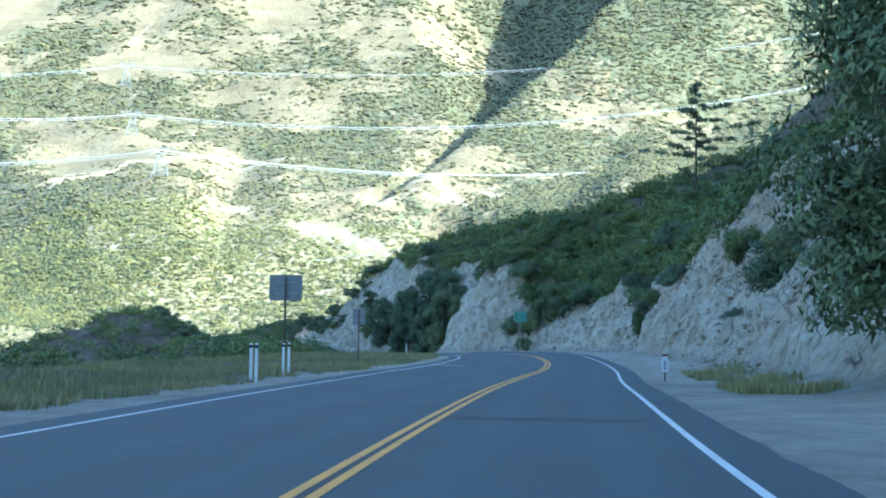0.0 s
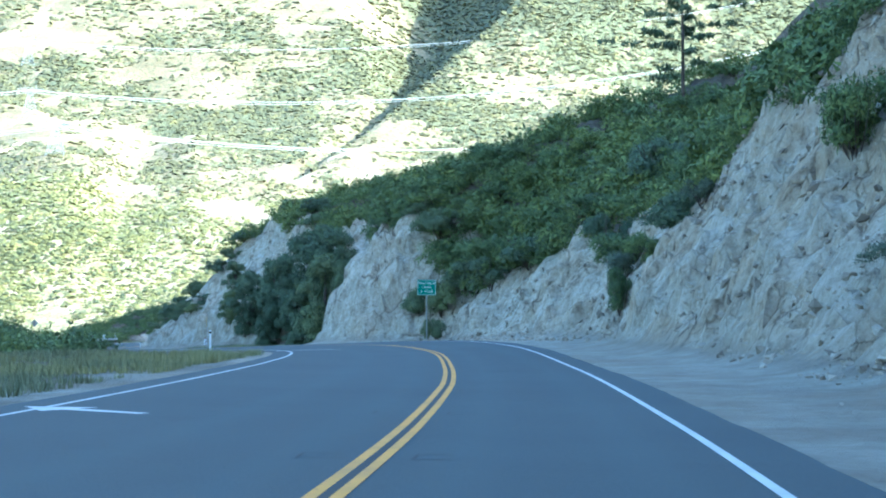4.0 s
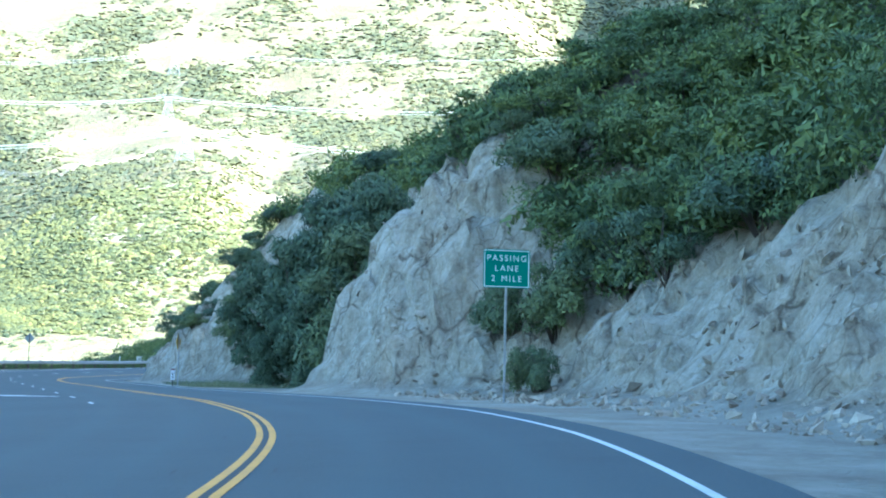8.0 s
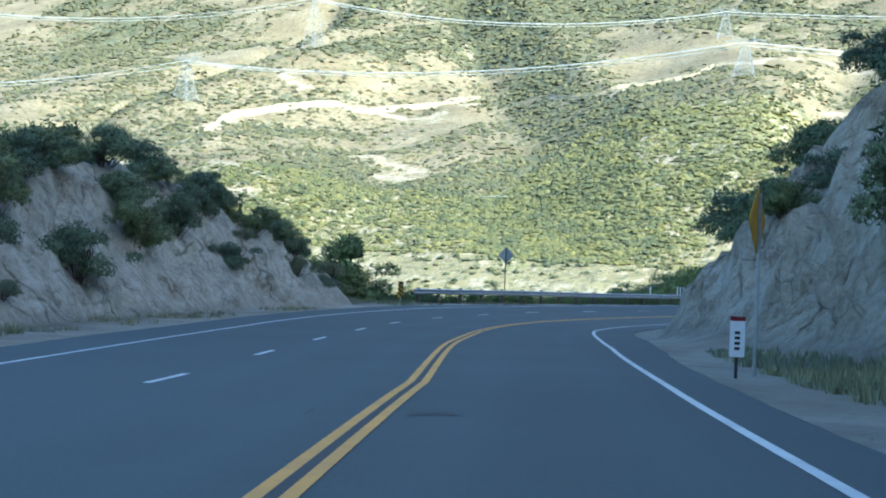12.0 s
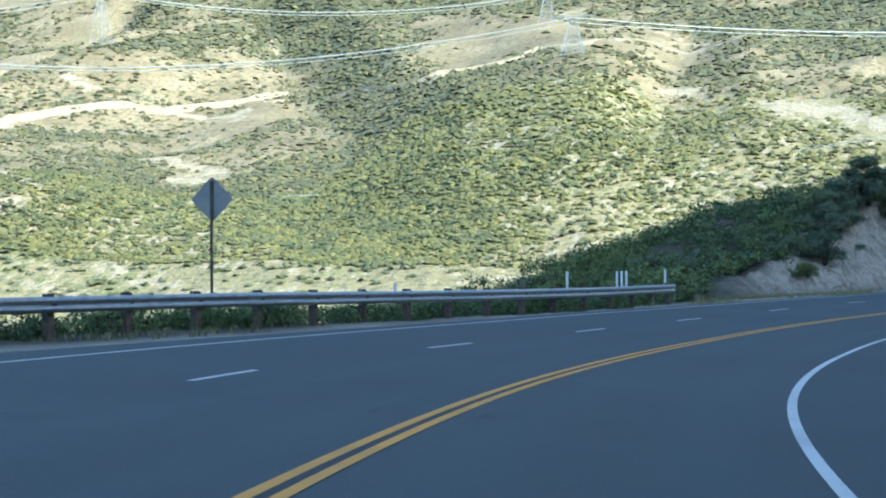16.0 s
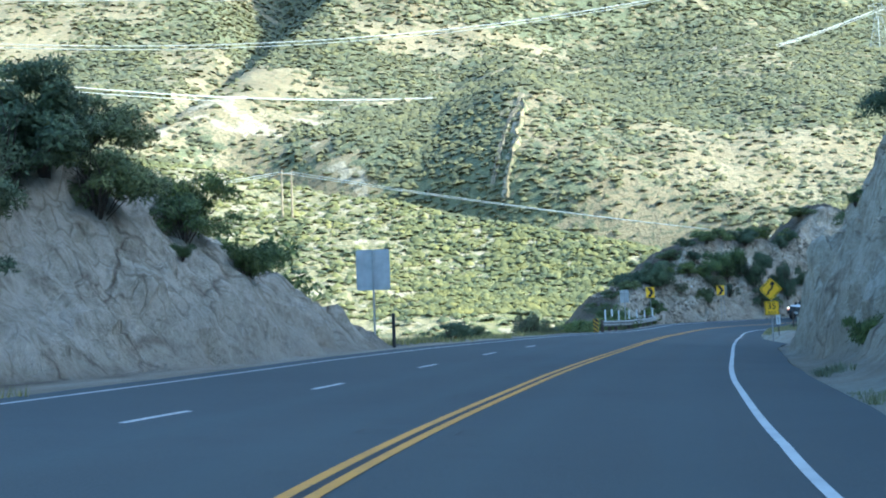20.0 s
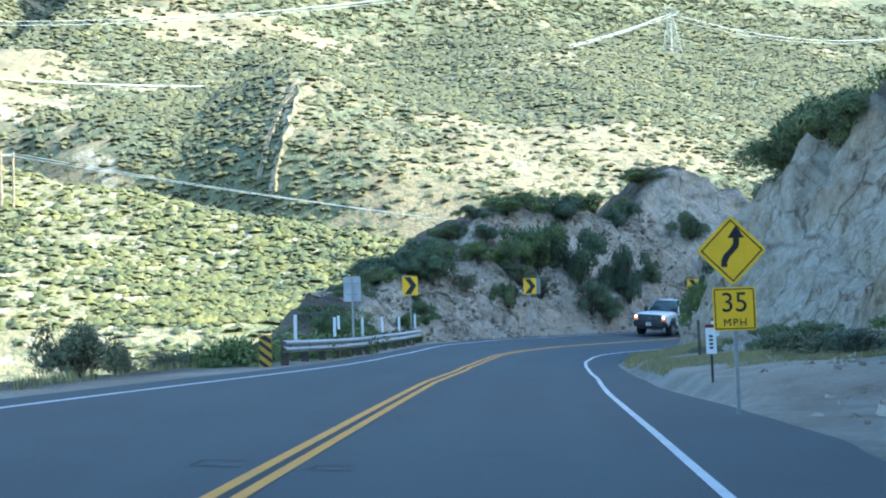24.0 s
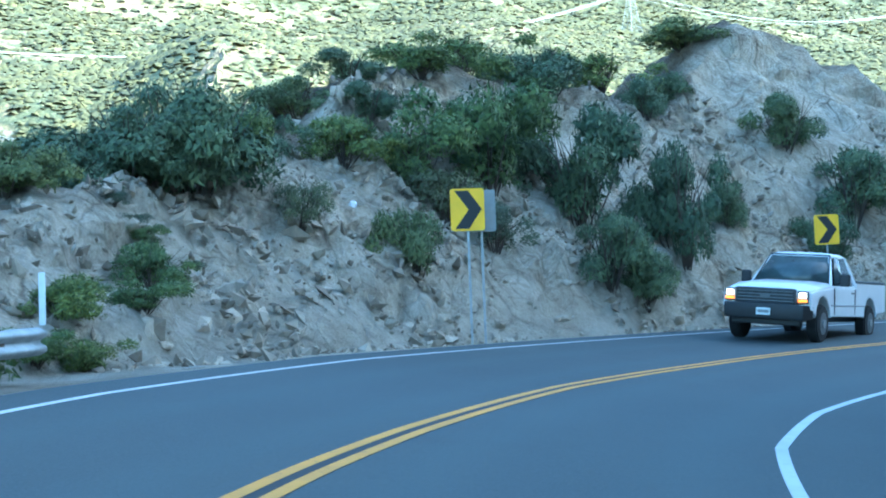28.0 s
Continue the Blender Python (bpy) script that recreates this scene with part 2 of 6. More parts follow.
def smooth_guide(v, s):
    """Catmull-Rom through the guide's values."""
    v = np.asarray(v, float)
    u = np.clip((np.asarray(s, float) - GUIDE_S[0]) / 20.0, 0, len(v) - 1.0001)
    i = u.astype(int)
    f = u - i
    p = np.concatenate([[2 * v[0] - v[1]], v, [2 * v[-1] - v[-2]]])
    a, b, c, d = p[i], p[i + 1], p[i + 2], p[i + 3]
    return b + 0.5 * f * (c - a + f * (2 * a - 5 * b + 4 * c - d + f * (3 * (b - c) + d - a)))


STEP = 0.5
LINE_S = np.arange(-30, 446, STEP)
LINE_X, LINE_Y = smooth_guide(GUIDE_X, LINE_S), smooth_guide(GUIDE_Y, LINE_S)
LINE_H = np.unwrap(np.arctan2(np.gradient(LINE_X), np.gradient(LINE_Y)))


def along(s, d):
    """The place x, y of a point s along the road and d to its right."""
    s = np.asarray(s, float)
    over = np.minimum(s + 30, 0) + np.maximum(s - LINE_S[-1], 0)
    x, y, h = np.interp(s, LINE_S, LINE_X), np.interp(s, LINE_S, LINE_Y), np.interp(s, LINE_S, LINE_H)
    return x + np.cos(h) * d + np.sin(h) * over, y - np.sin(h) * d + np.cos(h) * over


def heading(s):
    """Degrees by which the road has turned to the left of +y at s."""
    return -math.degrees(float(np.interp(s, LINE_S, LINE_H)))


def road_z(s, d):
    z, tilt = smooth_guide(GUIDE_Z, s), np.radians(smooth_guide(GUIDE_TILT, s))
    return z + np.tan(tilt) * np.clip(d, -12, 5)


def curve(text):
    k, v = table(text)
    return lambda s: np.interp(s, k, v)


YELLOW = curve("-60 -1.85; 40 -1.78; 60 -1.6; 80 -1.55; 94 -1.7; 113 -1.9; 122 -1.85; 131 -1.6; 141 -1.37; 150 -1.33; 190 -1.32; 205 -1.85; 217 -2.13; 235 -2.13; 250 -2.0; 264 -1.86; 280 -1.9; 300 -2.0; 324 -2.12; 350 -2.15; 364 -2.18; 374 -1.95; 378 -1.7; 383 -1.5; 388 -1.57; 392 -1.72; 398 -1.85; 404 -1.7; 460 -1.7")
RIGHT = curve("-60 1.75; 35 1.88; 60 1.8; 80 1.76; 99 1.73; 106 1.85; 118 2.4; 130 2.87; 139 3.05; 146 2.75; 155 2.27; 162 2.1; 175 2.0; 190 2.0; 206 1.95; 215 1.65; 226 1.22; 240 1.28; 262 1.4; 275 1.36; 284 1.55; 298 1.68; 310 1.57; 324 1.5; 344 1.42; 363 1.43; 374 1.5; 379 1.68; 383 1.75; 388 1.65; 393 1.3; 397 1.35; 402 1.75; 460 2.0")
LEFT = curve("-60 -6.4; 17 -6.45; 43 -6.7; 57 -6.95; 92 -7.0; 108 -7.35; 130 -7.5; 169 -7.6; 182 -7.3; 189 -7.4; 206 -8.2; 217 -8.73; 229 -9.0; 243 -9.2; 256 -8.7; 268 -8.25; 285 -8.25; 300 -8.4; 320 -8.45; 331 -8.0; 345 -6.9; 356 -6.0; 365 -5.3; 376 -4.6; 384 -4.3; 388 -4.55; 393 -5.2; 400 -5.7; 460 -5.6")
PAVE_R = curve("-60 0.75; 120 0.8; 140 0.6; 180 0.8; 196 0.9; 215 1.5; 240 1.3; 262 1.5; 280 1.9; 300 1.6; 325 1.5; 342 1.7; 352 2.3; 360 2.0; 368 1.3; 385 1.1; 395 1.3; 460 1.3")
PAVE_L = curve("-60 0.8; 90 0.7; 165 1.0; 200 1.7; 240 1.6; 260 0.7; 300 0.6; 330 0.8; 345 0.7; 460 0.7")

# the cut on the right: foot's distance, height, steepness, steepness above it
CUT = table("-90 9 6 1.0 .72; 0 9 7 1.0 .72; 35 8.6 8 1.1 .72; 50 8.2 12 1.15 .72; 60 7.8 16 1.2 .72; 84 7.2 17 1.25 .72; 97 6.2 13 1.5 .74; 104 5.8 10 1.65 .74; 110 6.0 9.2 1.6 .74; 115 6.8 8 1.4 .74; 121 7.4 7 1.15 .76; 131 8.6 6.2 1.05 .82; 142 9.2 5.6 1.05 .84; 148 9.6 4.6 1.1 .9; 153 10 3.0 1.1 .95; 156.6 9.6 3.6 1.3 .95; 159.4 8.4 5.6 1.6 .75; 162 6.2 8.6 1.8 .6; 167 5.2 8.4 1.8 .58; 170.5 7.6 7.0 1.6 .45; 178 10.5 8.5 1.5 .3; 184 10.2 10 1.6 .28; 189 9.6 11 1.5 .28; 196 8.4 12 1.4 .28")
CUT = np.hstack([CUT, table("205 5.6 13 1.3 .28; 213 5.0 13.6 1.3 .28; 220 4.2 10 1.2 .4; 228 4.0 5.6 1.0 .7; 240 3.9 5 .95 .7; 252 4.6 3 .85 .65; 268 5.2 2.6 .8 .65; 282 5.6 5 1.2 .7; 296 5.4 8.5 1.5 .7; 312 4.6 10.5 1.6 .7; 326 3.7 11 1.75 .7; 346 3.7 9 1.75 .7; 350.5 4.8 6.5 1.4 .65; 355 7.2 4.6 1.0 .6; 362 8.8 4.6 .95 .6; 373 8.8 5.0 1.0 .6; 381 7.8 5.8 1.1 .65; 387 6.0 6.4 1.3 .7; 392 4.6 6.6 1.5 .7; 397 3.7 5.6 1.6 .6; 403 3.4 5.8 1.7 .6; 430 4.4 6 1.4 .7; 520 5 7 1.3 .7")])
# on the left: verge, height of the mound, its steepness, the top's breadth, the fall behind
BANK = table("-90 11 0 .5 2 .35; 60 10 0 .5 2 .35; 110 7 0 .5 2 .4; 150 5 .1 .5 2 .4; 168 4 .2 .6 3 .4; 178 3.8 .6 .6 3 .4; 187 3.6 1.3 .65 3 .4; 196 3.2 .9 .7 3 .4; 203 2.9 1.6 .8 4 .35; 210 2.7 3.4 .95 4 .35; 217 2.5 5.0 1.05 4 .35; 224 2.2 5.4 1.1 4 .35; 230 1.8 5.0 1.05 4 .4; 235 1.5 3.6 1.0 3 .4; 240 1.9 2.0 .85 3 .4")
BANK = np.hstack([BANK, table("245 5.4 .7 .5 2 .45; 250 5.6 0 .4 1 .55; 262 3.9 0 .4 1 .55; 274 2.8 0 .4 1 .55; 288 2.8 0 .4 1 .5; 296 3.5 .4 .4 2 .35; 303 4.0 1.0 .7 5 .25; 309 3.2 2.9 1.1 6 .22; 315 2.3 5.0 1.3 5 .25; 319 1.9 5.8 1.35 4 .27; 324 1.7 4.4 1.3 4 .3; 329 1.6 2.4 1.2 4 .3; 334 1.8 .5 .8 4 .3; 341 5 .1 .5 3 .35")])
BANK = np.hstack([BANK, table("362 4 0 .5 2 .4; 371 2.4 0 .5 1 .6; 380 2.4 0 .5 1 .85; 388 2.4 0 .5 1 .9; 394 2.4 .9 .8 1.5 .85; 397.5 2.0 2.2 .95 2 .75; 401 1.8 3.0 1.05 2.5 .6; 406 1.8 3.7 1.1 3 .5; 408.5 1.7 5.4 1.1 3 .45; 411 1.7 6.5 1.12 3 .5; 418 1.7 6.9 1.12 3 .5; 419.6 1.7 6.3 1.1 3 .5; 422 1.7 8.8 1.12 3 .5; 425.6 1.7 11 1.12 3 .5; 428 1.7 9.2 1.1 3 .5; 432 1.7 6.5 1.05 4 .5; 520 1.6 6 1 5 .5")])


def lattice(ix, iy, seed):
    h = (ix * 374761393 + iy * 668265263 + seed * 974634721) & 0xFFFFFFFF
    h = ((h ^ (h >> 13)) * 1274126177) & 0xFFFFFFFF
    return ((h ^ (h >> 16)) & 0xFFFF) / 65535.0


def wave(x, y, seed=0):
    """Smooth noise, 0 to 1."""
    x, y = np.broadcast_arrays(np.asarray(x, float), np.asarray(y, float))
    ix, iy = np.floor(x).astype(np.int64), np.floor(y).astype(np.int64)
    fx, fy = x - ix, y - iy
    fx, fy = fx * fx * (3 - 2 * fx), fy * fy * (3 - 2 * fy)
    a, b = lattice(ix, iy, seed), lattice(ix + 1, iy, seed)
    c, d = lattice(ix, iy + 1, seed), lattice(ix + 1, iy + 1, seed)
    return (a * (1 - fx) + b * fx) * (1 - fy) + (c * (1 - fx) + d * fx) * fy


def rough(x, y, seed=0, octaves=4, gain=0.5):
    total, amp, norm = 0.0, 1.0, 0.0
    for i in range(octaves):
        total = total + amp * (wave(x * 2**i + 17.3 * i, y * 2**i - 9.1 * i, seed + i) - 0.5)
        norm += amp
        amp *= gain
    return total / norm


def step_up(x, a, b):
    t = np.clip((x - a) / (b - a), 0, 1)
    return t * t * (3 - 2 * t)


def right_ground(s, d):
    """Height and share of bare cut to the right of the pavement."""
    foot, high, steep, above = (np.interp(s, CUT[0], CUT[i]) for i in (1, 2, 3, 4))
    foot = foot + 1.1 * rough(s / 7, 0 * s, 5, 4)
    high = high * (1 + 0.5 * rough(s / 11, 0 * s, 8, 4))
    edge = RIGHT(s) + PAVE_R(s)
    e = d - foot
    run = high / steep
    face = np.clip(e, 0, None)
    over = np.clip(face - run, 0, None)
    # beyond the first brushy rise the slope eases before the hill proper
    rise = high + above * over - (above - 0.36) * np.clip(over - 11, 0, 45) + 0.2 * np.clip(over - 56, 0, None)
    # past the second spur the hillside lies lower
    rise = rise - step_up(s, 196, 218) * (1 - step_up(s, 330, 345)) * np.clip(0.42 * (over - 20), 0, None)
    h = np.where(face < run, steep * face, rise)
    talus = 0.45 * np.exp(-np.clip(-e, 0, None) / 0.7) * step_up(d - edge, 0.3, 1.5)
    on = step_up(e, -0.3, 0.8) * (1 - 0.55 * step_up(face - run, 0, 6))
    crag = 2.3 * rough(s / 3.6, d / 3.6, 21, 5, 0.62) + 1.7 * np.abs(rough(s / 1.9 + d / 4, d / 3.0, 31, 4, 0.62)) * 2 + 0.7 * rough(s / 0.8, d / 0.8, 37, 2) - 0.3
    gully = -1.5 * np.clip(rough(s / 4.5, d / 30, 41, 3), 0, 1) * step_up(e, 0.5, 3)
    z = road_z(s, edge) + h + talus + on * (crag + gully) * np.clip(steep, 0.6, 1.5)
    z = z + 0.10 * rough(s / 1.5, d / 1.5, 3, 3) * step_up(d - edge, 0.2, 1.0) - 0.03
    # the raised verge round the markers
    z = z + step_up(s, 358, 363) * (1 - step_up(s, 384, 392)) * (0.38 * step_up(d - edge, 0.05, 0.7) + 0.16 * step_up(d - edge, 0.7, 2.6))
    z = z + 2.6 * rough(s / 14, d / 14, 77, 3) * step_up(face - run, 2, 14)
    cut = step_up(e, -0.6, 0.3) * (1 - step_up(face - run + 2.5 * rough(s / 3, d / 3, 55, 3) - 3.0 * step_up(steep, 1.2, 1.6), -0.4, 0.9))
    sand = (1 - step_up(e, -0.8, 0.5)) * (0.78 + 0.22 * step_up(0.62 - wave(s / 3, d / 1.6, 91), -0.35, 0.1))
    return z, cut, sand


def left_ground(s, d):
    verge, high, steep, top, fall = (np.interp(s, BANK[0], BANK[i]) for i in (1, 2, 3, 4, 5))
    edge = LEFT(s) - PAVE_L(s)
    w = edge - d
    verge = verge + 0.9 * rough(s / 6, 0 * s, 15, 3) * step_up(high, 0.2, 1)
    high = high * (1 + 0.25 * rough(s / 9, 0 * s, 18, 3))
    e = w - verge
    run = high / steep
    face = np.clip(e, 0, None)
    up = np.minimum(steep * face, high)
    down = fall * np.clip(face - run - top, 0, None)
    h = up - down * step_up(face - run - top, -1, 6)
    on = step_up(e, -0.2, 0.8) * step_up(high, 0.15, 1.5)
    crag = 0.9 * rough(s / 2.6, d / 2.6, 121, 5, 0.6) + 0.7 * np.abs(rough(s / 1.3 + d / 5, d / 2.4, 131, 4, 0.6)) * 2 + 0.8 * rough(s / 0.8, d / 0.8, 137, 2)
    z = road_z(s, edge) + h + on * crag * 1.15 - 0.03
    z = z + 0.14 * rough(s / 2.2, d / 2.2, 13, 3) * step_up(w, 0.2, 1.5)
    z = z + 2.0 * rough(s / 16, d / 16, 87, 3) * step_up(w, 8, 30)
    cut = step_up(e, -0.5, 0.4) * (1 - step_up(face - run + 2.2 * rough(s / 3, d / 3, 155, 3), -0.3, 1.2)) * step_up(high, 0.3, 1.2)
    sand = (1 - step_up(w, 1.2, 3.2)) * (0.7 + 0.3 * step_up(0.6 - wave(s / 3, d / 1.6, 191), -0.3, 0.12))
    return z, cut, sand


def ground_z(s, d):
    s, d = np.asarray(s, float), np.asarray(d, float)
    mid = road_z(s, d)
    r, l = right_ground(s, d)[0], left_ground(s, d)[0]
    return np.where(d > RIGHT(s) + PAVE_R(s), r, np.where(d < LEFT(s) - PAVE_L(s), l, mid))


def spot(s, d, lift=0.0):
    x, y = along(s, d)
    return float(x), float(y), float(ground_z(s, d)) + lift


def sheet(name, grid, mat, attrs=(), smooth=True):
    """One mesh from a grid of places, rows by columns, with values on its points."""
    rows, cols = grid.shape[:2]
    i = np.arange(rows * cols).reshape(rows, cols)
    quads = np.stack([i[:-1, :-1], i[:-1, 1:], i[1:, 1:], i[1:, :-1]], -1).reshape(-1, 4)
    me = bpy.data.meshes.new(name)
    me.vertices.add(rows * cols)
    me.vertices.foreach_set("co", grid.reshape(-1).astype(np.float32))
    me.loops.add(quads.size)
    me.loops.foreach_set("vertex_index", quads.reshape(-1).astype(np.int32))
    me.polygons.add(len(quads))
    me.polygons.foreach_set("loop_start", np.arange(0, quads.size, 4, dtype=np.int32))
    me.polygons.foreach_set("use_smooth", np.full(len(quads), smooth) if np.isscalar(smooth) else smooth[:-1, :-1].reshape(-1) > 0.5)
    for key, value in attrs:
        me.attributes.new(key, "FLOAT", "POINT").data.foreach_set("value", np.ascontiguousarray(value, np.float32).reshape(-1))
    me.update(calc_edges=True)
    me.validate()
    me.materials.append(mat)
    return new(name, me)


def ribbon(name, s0, s1, left, right, mat, lift, step=0.5, cols=2, parent=None):
    """A flat strip on the road from s0 to s1 between two distances to the right."""
    s = np.linspace(s0, s1, max(2, int((s1 - s0) / step) + 1))
    l = left(s) if callable(left) else s * 0 + left
    r = right(s) if callable(right) else s * 0 + right
    d = l[:, None] + (r - l)[:, None] * np.linspace(0, 1, cols)[None]
    x, y = along(s[:, None], d)
    grid = np.stack([x, y, road_z(s[:, None], d) + lift], -1)[:, ::-1]
    ob = sheet(name, grid[:, ::-1], mat)
    ob.parent = parent
    return ob


def crevices(s, z):
    """How far the broken rock steps back from the face."""
    return 0.9 * rough(s / 1.5 + z / 4, z / 1.1, 61, 3, 0.6) + 0.5 * np.abs(rough(s / 0.8, z / 2.4, 67, 2)) + 0.5 * rough(s / 5, z / 1.6, 71, 2)


# ---- ground beside the road ----
_s = np.concatenate([np.arange(-90, 90, 1.0), np.arange(90, 436, 0.45), np.arange(436, 500, 3.0)])
_reach = np.interp(_s, [-90, 330, 362, 385, 500], [150, 150, 60, 30, 26])
_k = np.concatenate([np.linspace(0, 0.30, 100), 0.30 + 0.70 * np.linspace(0.015, 1, 40) ** 1.25])
_k = (_k - _k[0]) / (_k[-1] - _k[0])
_edge = RIGHT(_s) + PAVE_R(_s)
_d = _edge[:, None] + _k[None] ** 1.35 * (_reach[:, None] - _edge[:, None])
_z, _cut, _sand = right_ground(_s[:, None] + 0 * _d, _d)
_z[:, 0] = road_z(_s, _edge) - 0.015
_d = _d + _cut * crevices(_s[:, None], _z)
_x, _y = along(_s[:, None], _d)
_iron = (0.85 - 0.35 * step_up(_s, 105, 150) + 0.4 * step_up(_s, 345, 375))[:, None] + 0 * _d
hillside = tagged(sheet("ground", np.stack([_x, _y, _z], -1)[:, ::-1], M_GROUND, (("cut", _cut[:, ::-1]), ("sand", _sand[:, ::-1]), ("iron", _iron)), 1.0 - _cut[:, ::-1]), "pale granite road cut and brushy hillside above the road", "ground", kind="structure")
_edge = LEFT(_s) - PAVE_L(_s)
_reach = np.interp(_s, [-90, 90, 120, 380, 400, 500], [110, 100, 80, 110, 110, 110])
_d = _edge[:, None] - _k[None] ** 1.35 * _reach[:, None]
_z, _cut, _sand = left_ground(_s[:, None] + 0 * _d, _d)
_z[:, 0] = road_z(_s, _edge) - 0.015
_d = _d - _cut * crevices(_s[:, None], _z)
_x, _y = along(_s[:, None], _d)
_iron = (0.15 + 0.45 * step_up(_s, 385, 396))[:, None] + 0 * _d
left_side = tagged(sheet("ground", np.stack([_x, _y, _z], -1), M_GROUND, (("cut", _cut), ("sand", _sand), ("iron", _iron)), 1.0 - _cut), "sandy verge, low granite banks and falling slope", "ground", kind="structure")

# ---- the road ----
_s = np.arange(-60, 470, 1.0)
_l, _r = LEFT(_s) - PAVE_L(_s) - 0.10 * rough(_s / 2.5, 0 * _s, 4, 3), RIGHT(_s) + PAVE_R(_s) + 0.12 * rough(_s / 2, 0 * _s, 6, 3)
_d = _l[:, None] + (_r - _l)[:, None] * np.linspace(0, 1, 41)[None]
_x, _y = along(_s[:, None], _d)
_q = (YELLOW(_s) + RIGHT(_s))[:, None] / 2
_wheel = np.exp(-(((np.abs(_d - _q) - 0.85) / 0.32) ** 2)) + np.exp(-(((np.abs(_d - (2 * YELLOW(_s)[:, None] - _q)) - 0.85) / 0.32) ** 2))
road = tagged(sheet("road", np.stack([_x, _y, road_z(_s[:, None], _d)], -1), M_ASPHALT, (("track", 0.28 * np.clip(_wheel, 0, 1)),)), "worn grey asphalt mountain road", "road", kind="structure")
for _o, _w in ((-0.098, 0.105), (0.098, 0.105)):
    ribbon("yellow_line", -60, 465, lambda s: YELLOW(s) + _o - _w / 2, lambda s: YELLOW(s) + _o + _w / 2, M_YELLOW, 0.006, parent=road)
ribbon("seam", -60, 465, lambda s: YELLOW(s) - 0.045, lambda s: YELLOW(s) + 0.045, M_TAR, 0.004, parent=road)
ribbon("edge_line", -60, 465, lambda s: RIGHT(s) - 0.055, lambda s: RIGHT(s) + 0.055, M_WHITE, 0.006, parent=road)
ribbon("edge_line", -60, 465, lambda s: LEFT(s) - 0.05, lambda s: LEFT(s) + 0.05, M_WHITE, 0.006, parent=road)
LANE = curve("100 -4.4; 162 -4.45; 190 -4.5; 205 -5.0; 220 -5.55; 240 -5.65; 250 -5.7; 265 -5.1; 275 -5.05; 284 -5.35; 293 -5.6; 300 -5.5; 307 -5.3; 326 -5.5; 340 -5.4")
for _c in (152.8, 161.6, 170.3, 179.2, 188.4, 196.5, 204.5, 212.5, 220.5, 229.0, 238.4, 247.6, 256.4, 264.7, 272.9, 282.4, 291.7, 299.3, 306.8, 316.0, 325.0, 333.2):
    ribbon("lane_dash", _c, _c + 2.1, lambda s: LANE(s) - 0.055, lambda s: LANE(s) + 0.055, M_WHITE, 0.006, parent=road)


# ---- the mountain across the valley ----
def near_line(x, y, line, wide, squeeze=1.0):
    """Share of nearness to a bent line on the plan; squeeze draws the y axis together."""
    best = np.full(np.shape(x), 1e9)
    for (ax, ay), (bx, by) in zip(line[:-1], line[1:]):
        ux, uy = bx - ax, (by - ay) / squeeze
        k = np.clip(((x - ax) * ux + (y - ay) / squeeze * uy) / (ux**2 + uy**2), 0, 1)
        best = np.minimum(best, np.hypot(x - ax - k * ux, (y - ay) / squeeze - k * uy))
    return np.exp(-((best / wide) ** 2))


def ravine(x, y, path_y, path_x, wide, profile):
    """A ravine along a line on the plan; the profile gives heights across it, both in shares of its breadth."""
    g = (x - np.interp(y, path_y, path_x)) / wide
    return wide * np.interp(g, *profile)


GULLY = ([530, 590, 650, 702, 800, 970, 1150, 1500], [-140, -186, -208, -214, -265, -360, -450, -600])
RIDGES = [([(-260, 1020), (-185, 900), (-160, 820), (-138, 740), (-112, 650)], 36, 13), ([(-400, 1020), (-402, 853), (-404, 735), (-335, 655), (-285, 590)], 42, 12), ([(-404, 900), (-402, 850)], 40, 10), ([(-130, 765), (-75, 735), (-25, 697)], 26, 5), ([(-560, 900), (-520, 740), (-470, 620)], 45, 14), ([(160, 1120), (130, 950), (105, 800)], 30, 7), ([(330, 1150), (250, 900), (200, 740)], 50, 10)]


